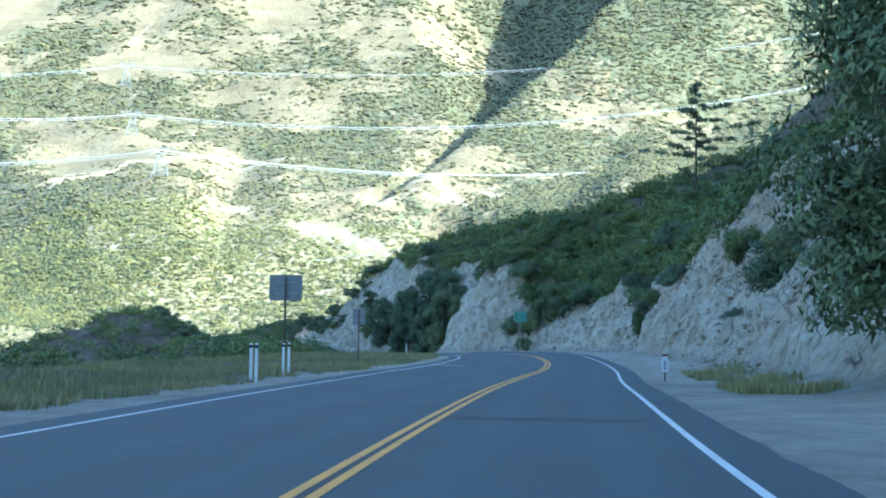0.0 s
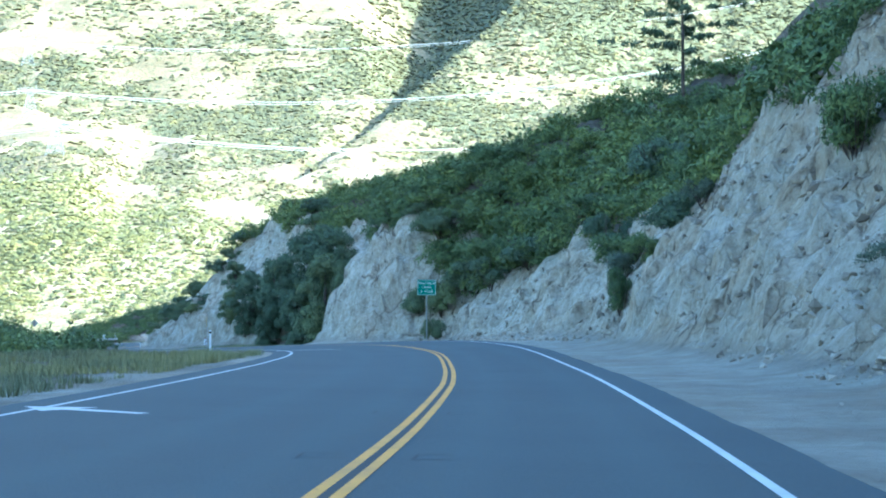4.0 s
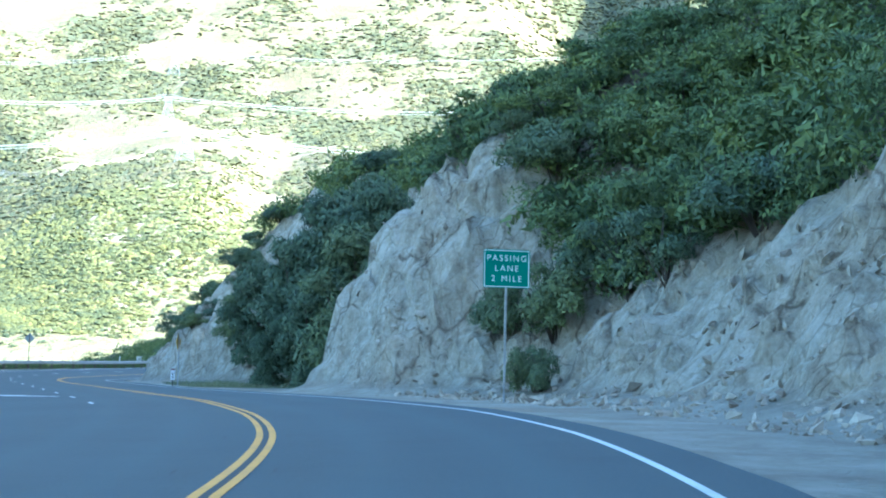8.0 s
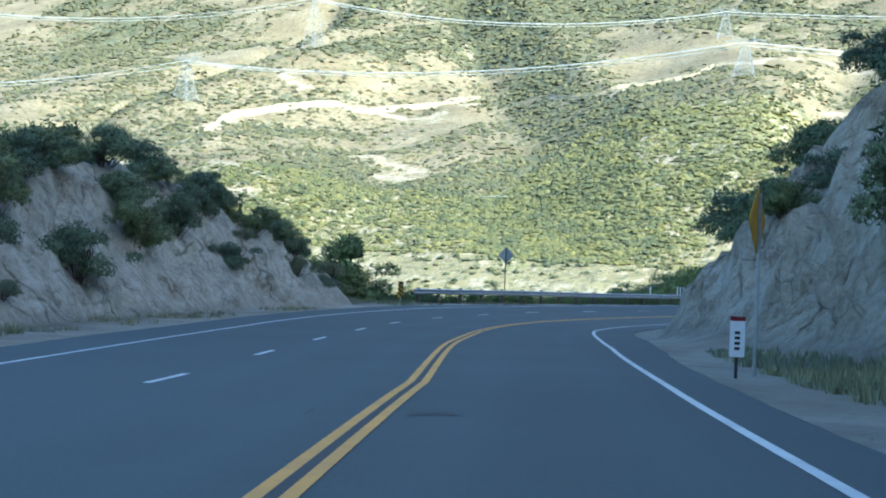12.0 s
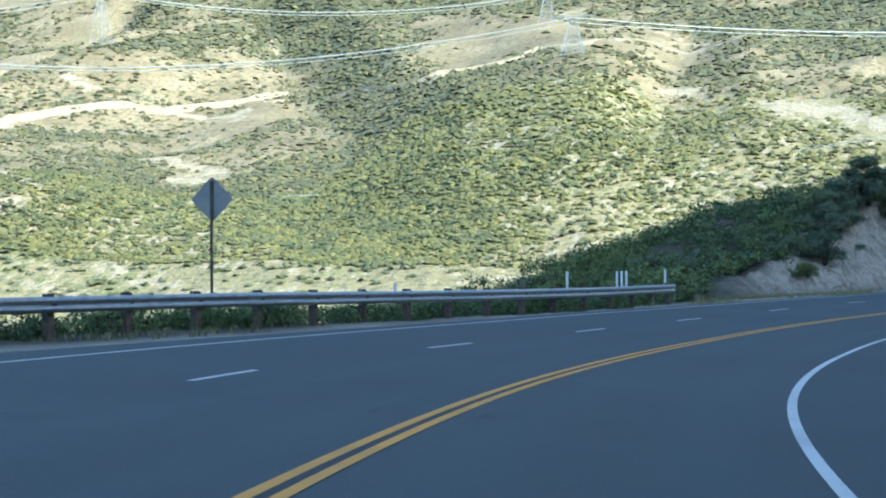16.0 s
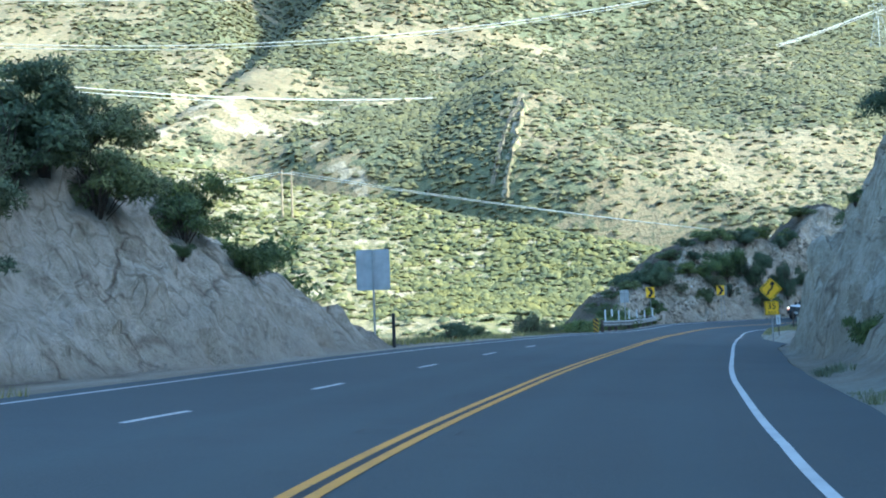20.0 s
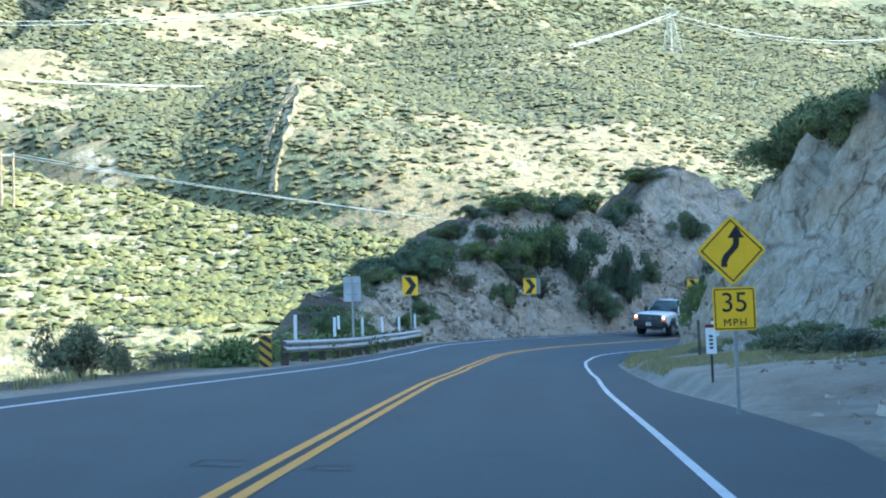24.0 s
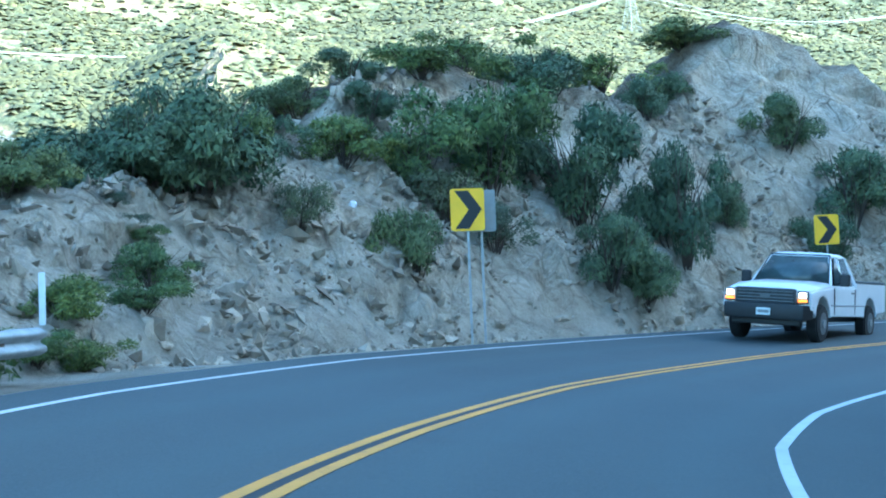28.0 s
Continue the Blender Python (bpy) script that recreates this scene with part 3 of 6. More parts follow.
def mountain_z(x, y):
    x, y = np.asarray(x, float), np.asarray(y, float)
    low = 0.42 * np.minimum(y - 530, 0)
    z = 0.315 * np.maximum(y - 530, 0) + np.maximum(low, -70) + 0.16 * np.maximum(y - 1120, 0)
    grow = step_up(y, 540, 820)
    z = z + 17 * rough(x / 105, y / 190, 221, 4) * (0.35 + 0.65 * grow) + 5 * rough(x / 36, y / 60, 231, 3) + 26 * rough(x / 210, y / 330, 241, 3) * step_up(y, 1000, 1300)
    for line, wide, high in RIDGES:
        z = z + high * near_line(x, y, line, wide)
    # a deep ravine whose far wall faces away from the sun
    wide = np.interp(y, [690, 800, 900, 1065, 1150, 1280, 1530], [6, 10, 15, 25, 42, 90, 180])
    z = z + step_up(y, 690, 800) * ravine(x, y, [690, 800, 900, 1065, 1242, 1522, 2000], [-72, -43, -14, 18, 44, 76, 114], wide, ([-0.7, 0, 1, 2.2, 6], [0, -0.45, 0.42, 0.5, 0]))
    # a green gully on the nearer slope
    z = z + (0.5 * step_up(y, 540, 660) + 0.25 * step_up(y, 760, 1000)) * ravine(x, y, *GULLY, 70, ([-1, -0.4, 0, 0.7, 1.5], [0, -0.02, -0.20, 0.20, 0]))
    # a side gully between the pylon hill and the pale patches
    z = z + step_up(y, 600, 680) * (1 - step_up(y, 900, 1000)) * ravine(x, y, [600, 690, 760, 860, 1000], [-92, -104, -112, -122, -135], 36, ([-1.3, -0.5, 0, 0.8, 1.8], [0, 0.02, -0.16, 0.10, 0]))
    # a dip west of the bench
    z = z + step_up(y, 560, 640) * ravine(x, y, [560, 700, 850, 1100, 1500], [-395, -450, -480, -560, -680], 44, ([-1.2, -0.4, 0, 0.7, 1.6], [0, -0.02, -0.17, 0.12, 0]))
    # a hollow in half shade
    z = z + step_up(y, 660, 730) * (1 - step_up(y, 900, 1080)) * ravine(x, y, [680, 745, 930, 1100], [46, 56, 104, 146], 30, ([-1.2, 0, 1, 3.5], [0, -0.14, 0.20, 0]))
    # a low green ridge in front
    crest = 695 - 1.15 * np.clip(x - 7, -30, 150)
    side = step_up(x, -50, 10) * (1 - step_up(x, 170, 240))
    return z + side * (2.2 * np.exp(-(((y - crest) / 30) ** 2)) - 24 * np.exp(-(((y - crest - 58) / 36) ** 2)))


# pale rock, graded benches and tracks: their lines on the plan and half breadths
BARE = [([(-370, 699), (-373, 759), (-356, 795)], 4), ([(-351, 801), (-311, 801), (-303, 857)], 4), ([(-396, 810), (-379, 803)], 5), ([(-204, 770), (-210, 818), (-190, 828)], 5), ([(-182, 857), (-162, 850), (-152, 929), (-97, 923)], 5), ([(-110, 746), (-102, 745)], 8), ([(-170, 689), (-157, 667)], 6), ([(-169, 663), (-141, 642)], 5), ([(-468, 1158), (-363, 973)], 5), ([(-278, 584), (-270, 583)], 6), ([(-324, 640), (-272, 599)], 3), ([(-261, 660), (-245, 656)], 6), ([(-290, 692), (-246, 670)], 4), ([(-256, 815), (-245, 813)], 4), ([(-71, 714), (-48, 705), (-32, 680)], 9), ([(-151, 976), (-96, 928)], 4), ([(-19, 836), (5, 861)], 4), ([(23, 836), (33, 826)], 6), ([(-36, 790), (-28, 813)], 6), ([(-287, 1326), (-284, 1493)], 4), ([(-7, 849), (13, 809)], 6), ([(29, 766), (38, 750)], 5), ([(-17, 827), (3, 813)], 4), ([(24, 788), (28, 782)], 3), ([(200, 960), (251, 1035), (290, 1010), (354, 1098)], 1.6), ([(499, 1130), (553, 1154)], 3), ([(28, 841), (59, 890)], 3)]


def bare_share(x, y):
    """How bare of plants the mountainside is, 0 to 1."""
    b = 0 * x
    for line, wide in BARE:
        b = np.maximum(b, near_line(x, y, line, 0.72 * wide, 1.8))
    spots = step_up(wave(x / 22, y / 40, 311) + 0.45 * wave(x / 9, y / 15, 312) - 0.08 * step_up(x, 20, 120), 1.0, 1.2) * step_up(y, 640, 760)
    return np.clip(np.maximum(b, 0.55 * spots), 0, 1)


def front_share(x, y):
    """The lower slopes this side of the first crest, green with young grass."""
    crest = np.interp(x, [-500, -215, -200, -60, -23, 7, 157, 240], [600, 640, 720, 735, 728, 695, 522, 430])
    return 1 - step_up(y, crest - 6, crest + 5)


def green_share(x, y):
    """How thickly the brush grows: most in gullies, on the low ridge and the foot, least on sunny shoulders."""
    g = 0.50 + 0.75 * (wave(x / 55, y / 90, 401) - 0.5) + 0.45 * (wave(x / 18, y / 26, 402) - 0.5) + 0.45 * (wave(x / 170, y / 220, 403) - 0.5)
    side = x - np.interp(y, *GULLY)
    g = g + 0.6 * np.exp(-(((side - 22) / 40) ** 2)) * step_up(y, 540, 600)
    g = g + 0.35 * near_line(x, y, [(52, 700), (66, 745), (112, 900)], 26) + 0.02 * (1 - step_up(y, 560, 700))
    g = g + 0.24 * step_up(x, 0, 90) - 0.13 * step_up(-x, 60, 160) + 0.12 * step_up(y, 900, 1100)
    return np.clip(g - 0.34 * bare_share(x, y), 0, 1)


_x, _y = np.meshgrid(np.concatenate([np.arange(-1350, -700, 25.0), np.arange(-700, 560, 5.5), np.arange(560, 1200, 25.0)]), np.concatenate([np.arange(-900, 250, 50.0), np.arange(250, 520, 14.0), np.arange(520, 1000, 5.0), np.arange(1000, 1400, 8.0), np.arange(1400, 2300, 25.0)]))
_z = mountain_z(_x, _y)
mountain = tagged(sheet("mountain", np.stack([_x, _y, _z], -1), M_MOUNTAIN, (("bare", bare_share(_x, _y)), ("green", green_share(_x, _y)), ("front", front_share(_x, _y)))), "sunlit chaparral mountainside with pale rock benches", "mountain", kind="structure")


def drape(name, line, wide, berm, label, category, bank=0.3):
    """A pale worn strip down the mountainside, with a low bank along one side."""
    pts = np.array(line, float)
    run = np.concatenate([[0], np.cumsum(np.hypot(*np.diff(pts, axis=0).T))])
    u = np.arange(0, run[-1], 1.0)
    x, y = np.interp(u, run, pts[:, 0]), np.interp(u, run, pts[:, 1])
    x = x + 2.2 * rough(u / 9, 0 * u, 321, 3)
    t = np.gradient(np.stack([x, y], -1), axis=0)
    n = np.stack([t[:, 1], -t[:, 0]], -1) / np.linalg.norm(t, axis=1)[:, None]
    w = wide * (1 + 1.1 * rough(u / 5, 0 * u, 323, 3))
    rows = []
    for o, h in ((-1.2, -0.5), (-0.9, 0.35), (0.3, 0.30), (0.55, 0.25), (0.62, 0.25 + berm), (1.1, 0.2 + 0.5 * berm), (1.7, -0.5)):
        px, py = x + n[:, 0] * o * w, y + n[:, 1] * o * w
        rows.append(np.stack([px, py, mountain_z(px, py) + h], -1))
    grid = np.stack(rows, 1)
    bare = np.broadcast_to(np.array([0.6, 1, 1, 1, bank, 0.1 + bank - 0.3, 0]), grid.shape[:2])
    return tagged(sheet(name, grid[:, ::-1], M_MOUNTAIN, (("bare", bare[:, ::-1]), ("green", 0.6 * (1 - bare[:, ::-1])))), label, category, kind="structure")


drape("trench", [(74, 706), (77, 713), (82, 726), (88, 746), (97, 773)], 1.2, 1.4, "pale eroded trench running down the mountainside", "trench")
drape("bench", [(-308, 865), (-317, 835), (-330, 814), (-343, 796), (-356, 794), (-372, 768), (-378, 740), (-360, 690)], 2.2, 1.6, "bright graded bench cut across the mountainside", "bench", 1.0)
drape("bench", [(-182, 852), (-184, 815), (-200, 792), (-217, 784), (-240, 806), (-259, 834), (-285, 851)], 1.5, 1.0, "pale broken bench beside the gully", "bench", 1.0)
drape("track", [(29, 851), (56, 877), (85, 905), (97, 928), (135, 955), (169, 974), (228, 1026), (249, 1010), (276, 1014), (324, 1063), (336, 1030), (362, 1029)], 2.2, 0.8, "dirt track graded across the mountainside", "track")


def merged(name, verts, faces, mat, label, category, smooth=False, kind="stuff"):
    """Many small pieces in one mesh, from arrays of triangles or quads."""
    me = bpy.data.meshes.new(name)
    k = faces.shape[1]
    me.vertices.add(len(verts))
    me.vertices.foreach_set("co", verts.reshape(-1).astype(np.float32))
    me.loops.add(faces.size)
    me.loops.foreach_set("vertex_index", faces.reshape(-1).astype(np.int32))
    me.polygons.add(len(faces))
    me.polygons.foreach_set("loop_start", np.arange(0, faces.size, k, dtype=np.int32))
    me.polygons.foreach_set("use_smooth", np.full(len(faces), smooth))
    me.update(calc_edges=True)
    me.materials.append(mat)
    return tagged(new(name, me), label, category, kind=kind)


def low_clumps(x, y, z, r, rng):
    """Small far shrubs, six triangles each."""
    m = len(x)
    a = (np.arange(6) / 6 * 2 * np.pi)[None] + rng.uniform(0, 6.28, (m, 1))
    w = r[:, None] * rng.uniform(0.75, 1.3, (m, 6))
    ring = np.stack([x[:, None] + np.cos(a) * w, y[:, None] + np.sin(a) * w, z[:, None] + r[:, None] * rng.uniform(-0.35, 0.3, (m, 6))], -1)
    tip = np.stack([x + r * rng.uniform(-0.3, 0.3, m), y, z + r * rng.uniform(0.55, 0.9, m)], -1)[:, None]
    f = np.array([(i, (i + 1) % 6, 6) for i in range(6)])
    return np.concatenate([ring, tip], 1).reshape(-1, 3), (f[None] + (np.arange(m) * 7)[:, None, None]).reshape(-1, 3)


def brush_places(rng, n, y0, y1, power):
    """Places for shrubs on the part of the mountainside that the road looks at."""
    y = y0 + (y1 - y0) * rng.random(n) ** power
    x = rng.uniform(0, 1, n)
    left, right = -60 - 0.92 * (y - 190), 40 + 0.82 * (y - 350)
    x = left + (right - left) * x
    keep = green_share(x, y) > rng.uniform(0.22, 1.25, n)
    return x[keep], y[keep]


def far_brush():
    rng = np.random.default_rng(5)
    x, y = brush_places(rng, 330000, 560, 1850, 1.6)
    seen = (y < 1300) | (np.abs(x - 60) < 460)
    x, y = x[seen], y[seen]
    r = rng.uniform(0.6, 1.6, len(x))  * (0.9 + 0.0016 * (y - 600))
    near = front_share(x, y) > 0.5
    for on, mat, label in ((near, M_VALLEY_LEAF, "yellow-green shrubs on the nearer lower slopes"), (~near, M_FAR_LEAF, "scattered green chaparral shrubs on the mountainside")):
        v, f = low_clumps(x[on], y[on], mountain_z(x[on], y[on]), r[on], rng)
        merged("far_brush", v, f, mat, label, "shrubs", True)
    # nearer shrubs at the valley's foot, each of several rough lumps
    x, y = brush_places(rng, 32000, 395, 650, 1.0)
    z = mountain_z(x, y)
    vs, fs, at = [], [], 0
    for k in range(3):
        r = rng.uniform(0.5, 1.0, len(x))
        v, f = low_clumps(x + rng.normal(0, 0.6, len(x)), y + rng.normal(0, 0.6, len(x)), z + rng.uniform(-0.1, 0.45, len(x)), r, rng)
        vs.append(v)
        fs.append(f + at)
        at += len(v)
    merged("valley_shrubs", np.concatenate(vs), np.concatenate(fs), M_VALLEY_LEAF, "rounded shrubs on the lower sunlit slope", "shrubs", True)


far_brush()

# ---- low country all round, out to the horizon ----
_x, _y = np.meshgrid(np.linspace(-9000, 9000, 90), np.linspace(-9000, 9000, 90))
_z = -95 + 60 * rough(_x / 1500, _y / 1500, 701, 4) * step_up(np.hypot(_x, _y), 1500, 3500)
_z = np.where(np.hypot(_x, _y - 600) < 2600, -100, _z)
tagged(sheet("ground", np.stack([_x, _y, _z], -1), M_MOUNTAIN, (("bare", 0 * _x), ("green", 0.5 + 0 * _x))), "dry brushy low country reaching to the horizon", "ground", kind="structure")

# ---- the high hill behind the road cut, which keeps the sun off the road, and an unseen rise added past the bend ----
_x, _y = np.meshgrid(np.arange(-140, 620, 10.0), np.arange(-420, 560, 10.0))
_use = np.flatnonzero(LINE_S < 436)[::16]
_far = np.hypot(_x[..., None] - LINE_X[_use], _y[..., None] - LINE_Y[_use])
_i = np.argmin(_far, -1)
_near = np.min(_far, -1)
_h = LINE_H[_use][_i]
_side = (_x - LINE_X[_use][_i]) * np.cos(_h) - (_y - LINE_Y[_use][_i]) * np.sin(_h)
_on = (_x - LINE_X[_use][-1]) * math.sin(LINE_H[_use][-1]) + (_y - LINE_Y[_use][-1]) * math.cos(LINE_H[_use][-1])
_back = np.maximum(-60 - _y, 0)
_up = np.maximum(np.where(_side > 0, _near, 0), _back)
_z = np.clip(0.95 * (_up - 92), -40, 160)
_z = np.where((_side > 0) | (_back > 0), _z, -45)
# an unseen rise across the road's far end, added to shade the bank
_aside = (_x - 40) * 0.375 + (_y - 398) * 0.927
_z = np.where((_on > 12) & (_aside < 24), np.maximum(_z, np.clip(1.05 * (_on - 14), -30, 130)), _z) + 5 * rough(_x / 40, _y / 40, 601, 3)
tagged(sheet("hill", np.stack([_x, _y, _z], -1), M_GROUND, (("cut", 0 * _x), ("sand", 0 * _x))), "high brushy hill rising behind the road cut, with an unseen rise added past the bend for shade", "hill", kind="structure")


# ---- plants ----
def part(name, bm, mat, parent, label=""):
    """One bmesh as one mesh object under a thing or a part."""
    me = bpy.data.meshes.new(name)
    bm.to_mesh(me)
    bm.free()
    me.materials.append(mat)
    ob = new(name, me)
    ob.parent = parent
    return tagged(ob, label)


def leaf_cloud(rng, centres, radii, count, size, squash=0.8):
    """Small bent leaves scattered through the outer part of several lumps."""
    which = rng.choice(len(centres), count, p=radii**2 / (radii**2).sum())
    u = rng.normal(size=(count, 3))
    u /= np.linalg.norm(u, axis=1)[:, None]
    u[:, 2] = np.where(u[:, 2] < -0.45, -u[:, 2] * 0.6, u[:, 2])
    p = centres[which] + u * (radii[which] * rng.uniform(0.55, 1.08, count) ** 0.7)[:, None] * np.array([1, 1, squash])
    side = np.cross(u, rng.normal(size=(count, 3)))
    side /= np.linalg.norm(side, axis=1)[:, None] + 1e-9
    up = np.cross(side, u) + 0.55 * u * rng.uniform(-1, 1.4, (count, 1))
    w = size * rng.uniform(0.5, 1.3, (count, 1))
    v = np.stack([p - side * w * 0.36, p + side * w * 0.36 - u * w * 0.2, p + up * w * 1.6], 1)
    return v.reshape(-1, 3), np.arange(count * 3).reshape(-1, 3)


def quads_mesh(name, v, f, mat):
    me = bpy.data.meshes.new(name)
    me.from_pydata(v.tolist(), [], f.tolist())
    me.materials.append(mat)
    return me


def twig_mesh(name, rng, reach, count, thick=0.03):
    bm = bmesh.new()
    for _ in range(count):
        a, t = rng.uniform(0, 6.28), rng.uniform(0.15, 0.9)
        tip = Vector((math.cos(a) * reach * t, math.sin(a) * reach * t, reach * rng.uniform(0.6, 1.1)))
        bend = tip * 0.5 + Vector((rng.uniform(-0.15, 0.15), rng.uniform(-0.15, 0.15), 0.1)) * reach
        last = None
        for p, r in ((Vector((0, 0, -0.25)), thick), (bend, thick * 0.7), (tip, thick * 0.25)):
            ring = [bm.verts.new(p + Vector((math.cos(k * 2.094) * r, math.sin(k * 2.094) * r, 0))) for k in range(3)]
            if last:
                for k in range(3):
                    bm.faces.new((last[k], last[(k + 1) % 3], ring[(k + 1) % 3], ring[k]))
            last = ring
    me = bpy.data.meshes.new(name)
    bm.to_mesh(me)
    bm.free()
    me.materials.append(M_BARK)
    return me


def bush_kind(seed, mat, leaves=6000, size=0.062, lumps=14, spread=0.85):
    """Meshes of a bush about 2 m across: leaves and twigs."""
    rng = np.random.default_rng(seed)
    c = np.stack([rng.normal(0, spread * 0.55, lumps), rng.normal(0, spread * 0.55, lumps), rng.uniform(0.25, 1.05, lumps)], -1)
    r = rng.uniform(0.2, 0.52, lumps)
    v, f = leaf_cloud(rng, c, r, leaves, size)
    return quads_mesh("leaves", v, f, mat), twig_mesh("twigs", rng, 1.15, 26, 0.02)


BUSHES = {"green": [bush_kind(i, M_LEAF) for i in (1, 2, 3)], "grey": [bush_kind(i, M_LEAF_GREY, 4500, 0.055) for i in (4, 5)], "dark": [bush_kind(i, M_LEAF_DARK, 8500, 0.055) for i in (6, 7, 8)]}
BUSH_LABEL = {"green": "green chaparral bush on the slope", "grey": "grey-green sage bush beside the road", "dark": "dense dark green scrub bush"}


def bush(kind, s, d, width, height, turn=0.0, sink=0.12):
    leaves, twigs = BUSHES[kind][int(abs(s * 7 + d * 3)) % len(BUSHES[kind])]
    x, y, z = spot(s, d)
    ob = new("bush", None)
    ob.matrix_world = pose(x, y, z - sink * height, 0, 0, turn) @ Matrix.Diagonal((width / 2, width / 2, height / 1.45, 1))
    for name, me in (("foliage", leaves), ("stem", twigs)):
        p = new(name, me)
        p.parent = ob
    return tagged(ob, BUSH_LABEL[kind], "bush", "bushes beside the road")


def brush_cover(name, seed, n, where, mat, label, size=(0.8, 1.7), leaves=60, leaf=0.2):
    """Many shrubs too close together to count, as one piece of stuff."""
    rng = np.random.default_rng(seed)
    s, d = where(rng, n)
    x, y = along(s, d)
    z = ground_z(s, d)
    vs, fs, at = [], [], 0
    kinds = []
    for k in range(6):
        c = np.stack([rng.normal(0, 0.36, 5), rng.normal(0, 0.36, 5), rng.uniform(0.2, 0.85, 5)], -1)
        kinds.append(leaf_cloud(rng, c, rng.uniform(0.4, 0.65, 5), leaves, leaf))
    for i in range(len(s)):
        v, f = kinds[i % 6]
        w = rng.uniform(*size)
        a = rng.uniform(0, 6.28)
        c, q = math.cos(a) * w, math.sin(a) * w
        vs.append(np.stack([v[:, 0] * c - v[:, 1] * q + x[i], v[:, 0] * q + v[:, 1] * c + y[i], v[:, 2] * w * rng.uniform(0.75, 1.15) + z[i] - 0.15], -1))
        fs.append(f + at)
        at += len(v)
    return merged(name, np.concatenate(vs), np.concatenate(fs), mat, label, "shrubs")


def above_cut(rng, n):
    """Places on the hillside above the cut face."""
    s = np.where(rng.random(n * 4) < 0.72, rng.uniform(45, 225, n * 4), rng.uniform(280, 400, n * 4))
    d = 4 + 62 * rng.random(n * 4) ** 1.4
    foot, high, steep = (np.interp(s, CUT[0], CUT[i]) for i in (1, 2, 3))
    over = d - foot - high / steep
    keep = (over > -0.3) & (wave(s / 9, d / 9, 501) > np.where(over < 2, 0.25, 0.0))
    return s[keep][:n], d[keep][:n]


def clear_of(rng, n, gap):
    """Of n random places in a unit square, those that keep their distance."""
    out = []
    for p in rng.random((n, 2)) * np.array([112.0, 13.0]):
        if all((p[0] - q[0]) ** 2 + (p[1] - q[1]) ** 2 > gap * gap for q in out):
            out.append(p)
    return out


def nearest_brush(rng, n):
    """The first rows of shrubs above the cut, where the road passes closest."""
    s, d = above_cut(rng, n * 8)
    foot, high, steep = (np.interp(s, CUT[0], CUT[i]) for i in (1, 2, 3))
    over = d - foot - high / steep
    keep = ((s < 215) | (s > 300)) & (over < 13) & ((s < 300) | (over > 1.5))
    return s[keep][:n], d[keep][:n]


brush_cover("hillside_brush", 11, 1250, nearest_brush, M_LEAF, "dense green chaparral covering the hillside above the cut", (0.9, 1.7), 420, 0.085)
def farther_brush(rng, n):
    s, d = above_cut(rng, n)
    foot, high, steep = (np.interp(s, CUT[0], CUT[i]) for i in (1, 2, 3))
    keep = (s < 290) | (d - foot - high / steep > 13)
    return s[keep], d[keep]


brush_cover("hillside_brush", 14, 5200, farther_brush, M_LEAF, "dense green chaparral on the upper hillside", (1.0, 2.0), 230, 0.125)


def hilltop(rng, n):
    """Places high on the hillside, far from the road."""
    return rng.uniform(185, 325, n), rng.uniform(52, 128, n)


brush_cover("hillside_brush", 15, 1700, hilltop, M_LEAF, "green chaparral on the high skyline of the hillside", (1.5, 2.8), 110, 0.22)


def left_slope(rng, n):
    s = rng.uniform(-20, 400, n * 4)
    d = LEFT(s) - PAVE_L(s) - (2 + 45 * rng.random(n * 4) ** 1.5)
    verge, high, steep, top, fall = (np.interp(s, BANK[0], BANK[i]) for i in (1, 2, 3, 4, 5))
    w = LEFT(s) - PAVE_L(s) - d - verge - high / steep
    keep = (w > 0.3 + 2 * (s < 160)) & (wave(s / 8, d / 8, 511) > np.where(high > 1.5, 0.0, 0.2)) & ((s < 398) | (w > 2)) & ((s < 332) | (s > 400) | (w > 16)) & ((s < 249) | (s > 292) | (w > 5))
    return s[keep][:n], d[keep][:n]


def spur_back(rng, n):
    """The brushy back of the spur beside the first guard rail."""
    s = rng.uniform(286, 318, n * 3)
    w = 1.5 + 22 * rng.random(n * 3) ** 1.2
    verge, high, steep = (np.interp(s, BANK[0], BANK[i]) for i in (1, 2, 3))
    over = w - verge - high / steep
    keep = (over > 0.2) & ((s > 300) | (w > 7))
    return s[keep][:n], (LEFT(s) - PAVE_L(s) - w)[keep][:n]


brush_cover("spur_brush", 18, 420, spur_back, M_LEAF, "dense dark brush over the back of the granite spur", (0.7, 1.3), 330, 0.10)
brush_cover("valley_brush", 12, 2300, left_slope, M_LEAF, "dark green brush on the slope falling away from the road", (0.8, 1.5), 190, 0.125)


def behind(points, deep):
    """Places in a strip just behind a guard rail."""
    def where(rng, n):
        u = rng.uniform(points[0][0], points[-1][0], n)
        return u, np.interp(u, [p[0] for p in points], [p[1] for p in points]) - 0.45 - deep * rng.random(n) ** 1.3
    return where


RAIL_A = [(251.4, -14.3), (257, -13.0), (264, -11.6), (272, -10.5), (279, -10.0), (287, -10.5)]
RAIL_B = [(370.8, -6.7), (376, -5.9), (382, -5.5), (388, -5.85), (392, -6.4), (395.5, -7.2)]
brush_cover("rail_brush", 16, 330, behind(RAIL_A, 3.0), M_LEAF, "low dark brush crowding behind the guard rail", (0.35, 0.75), 150, 0.13)
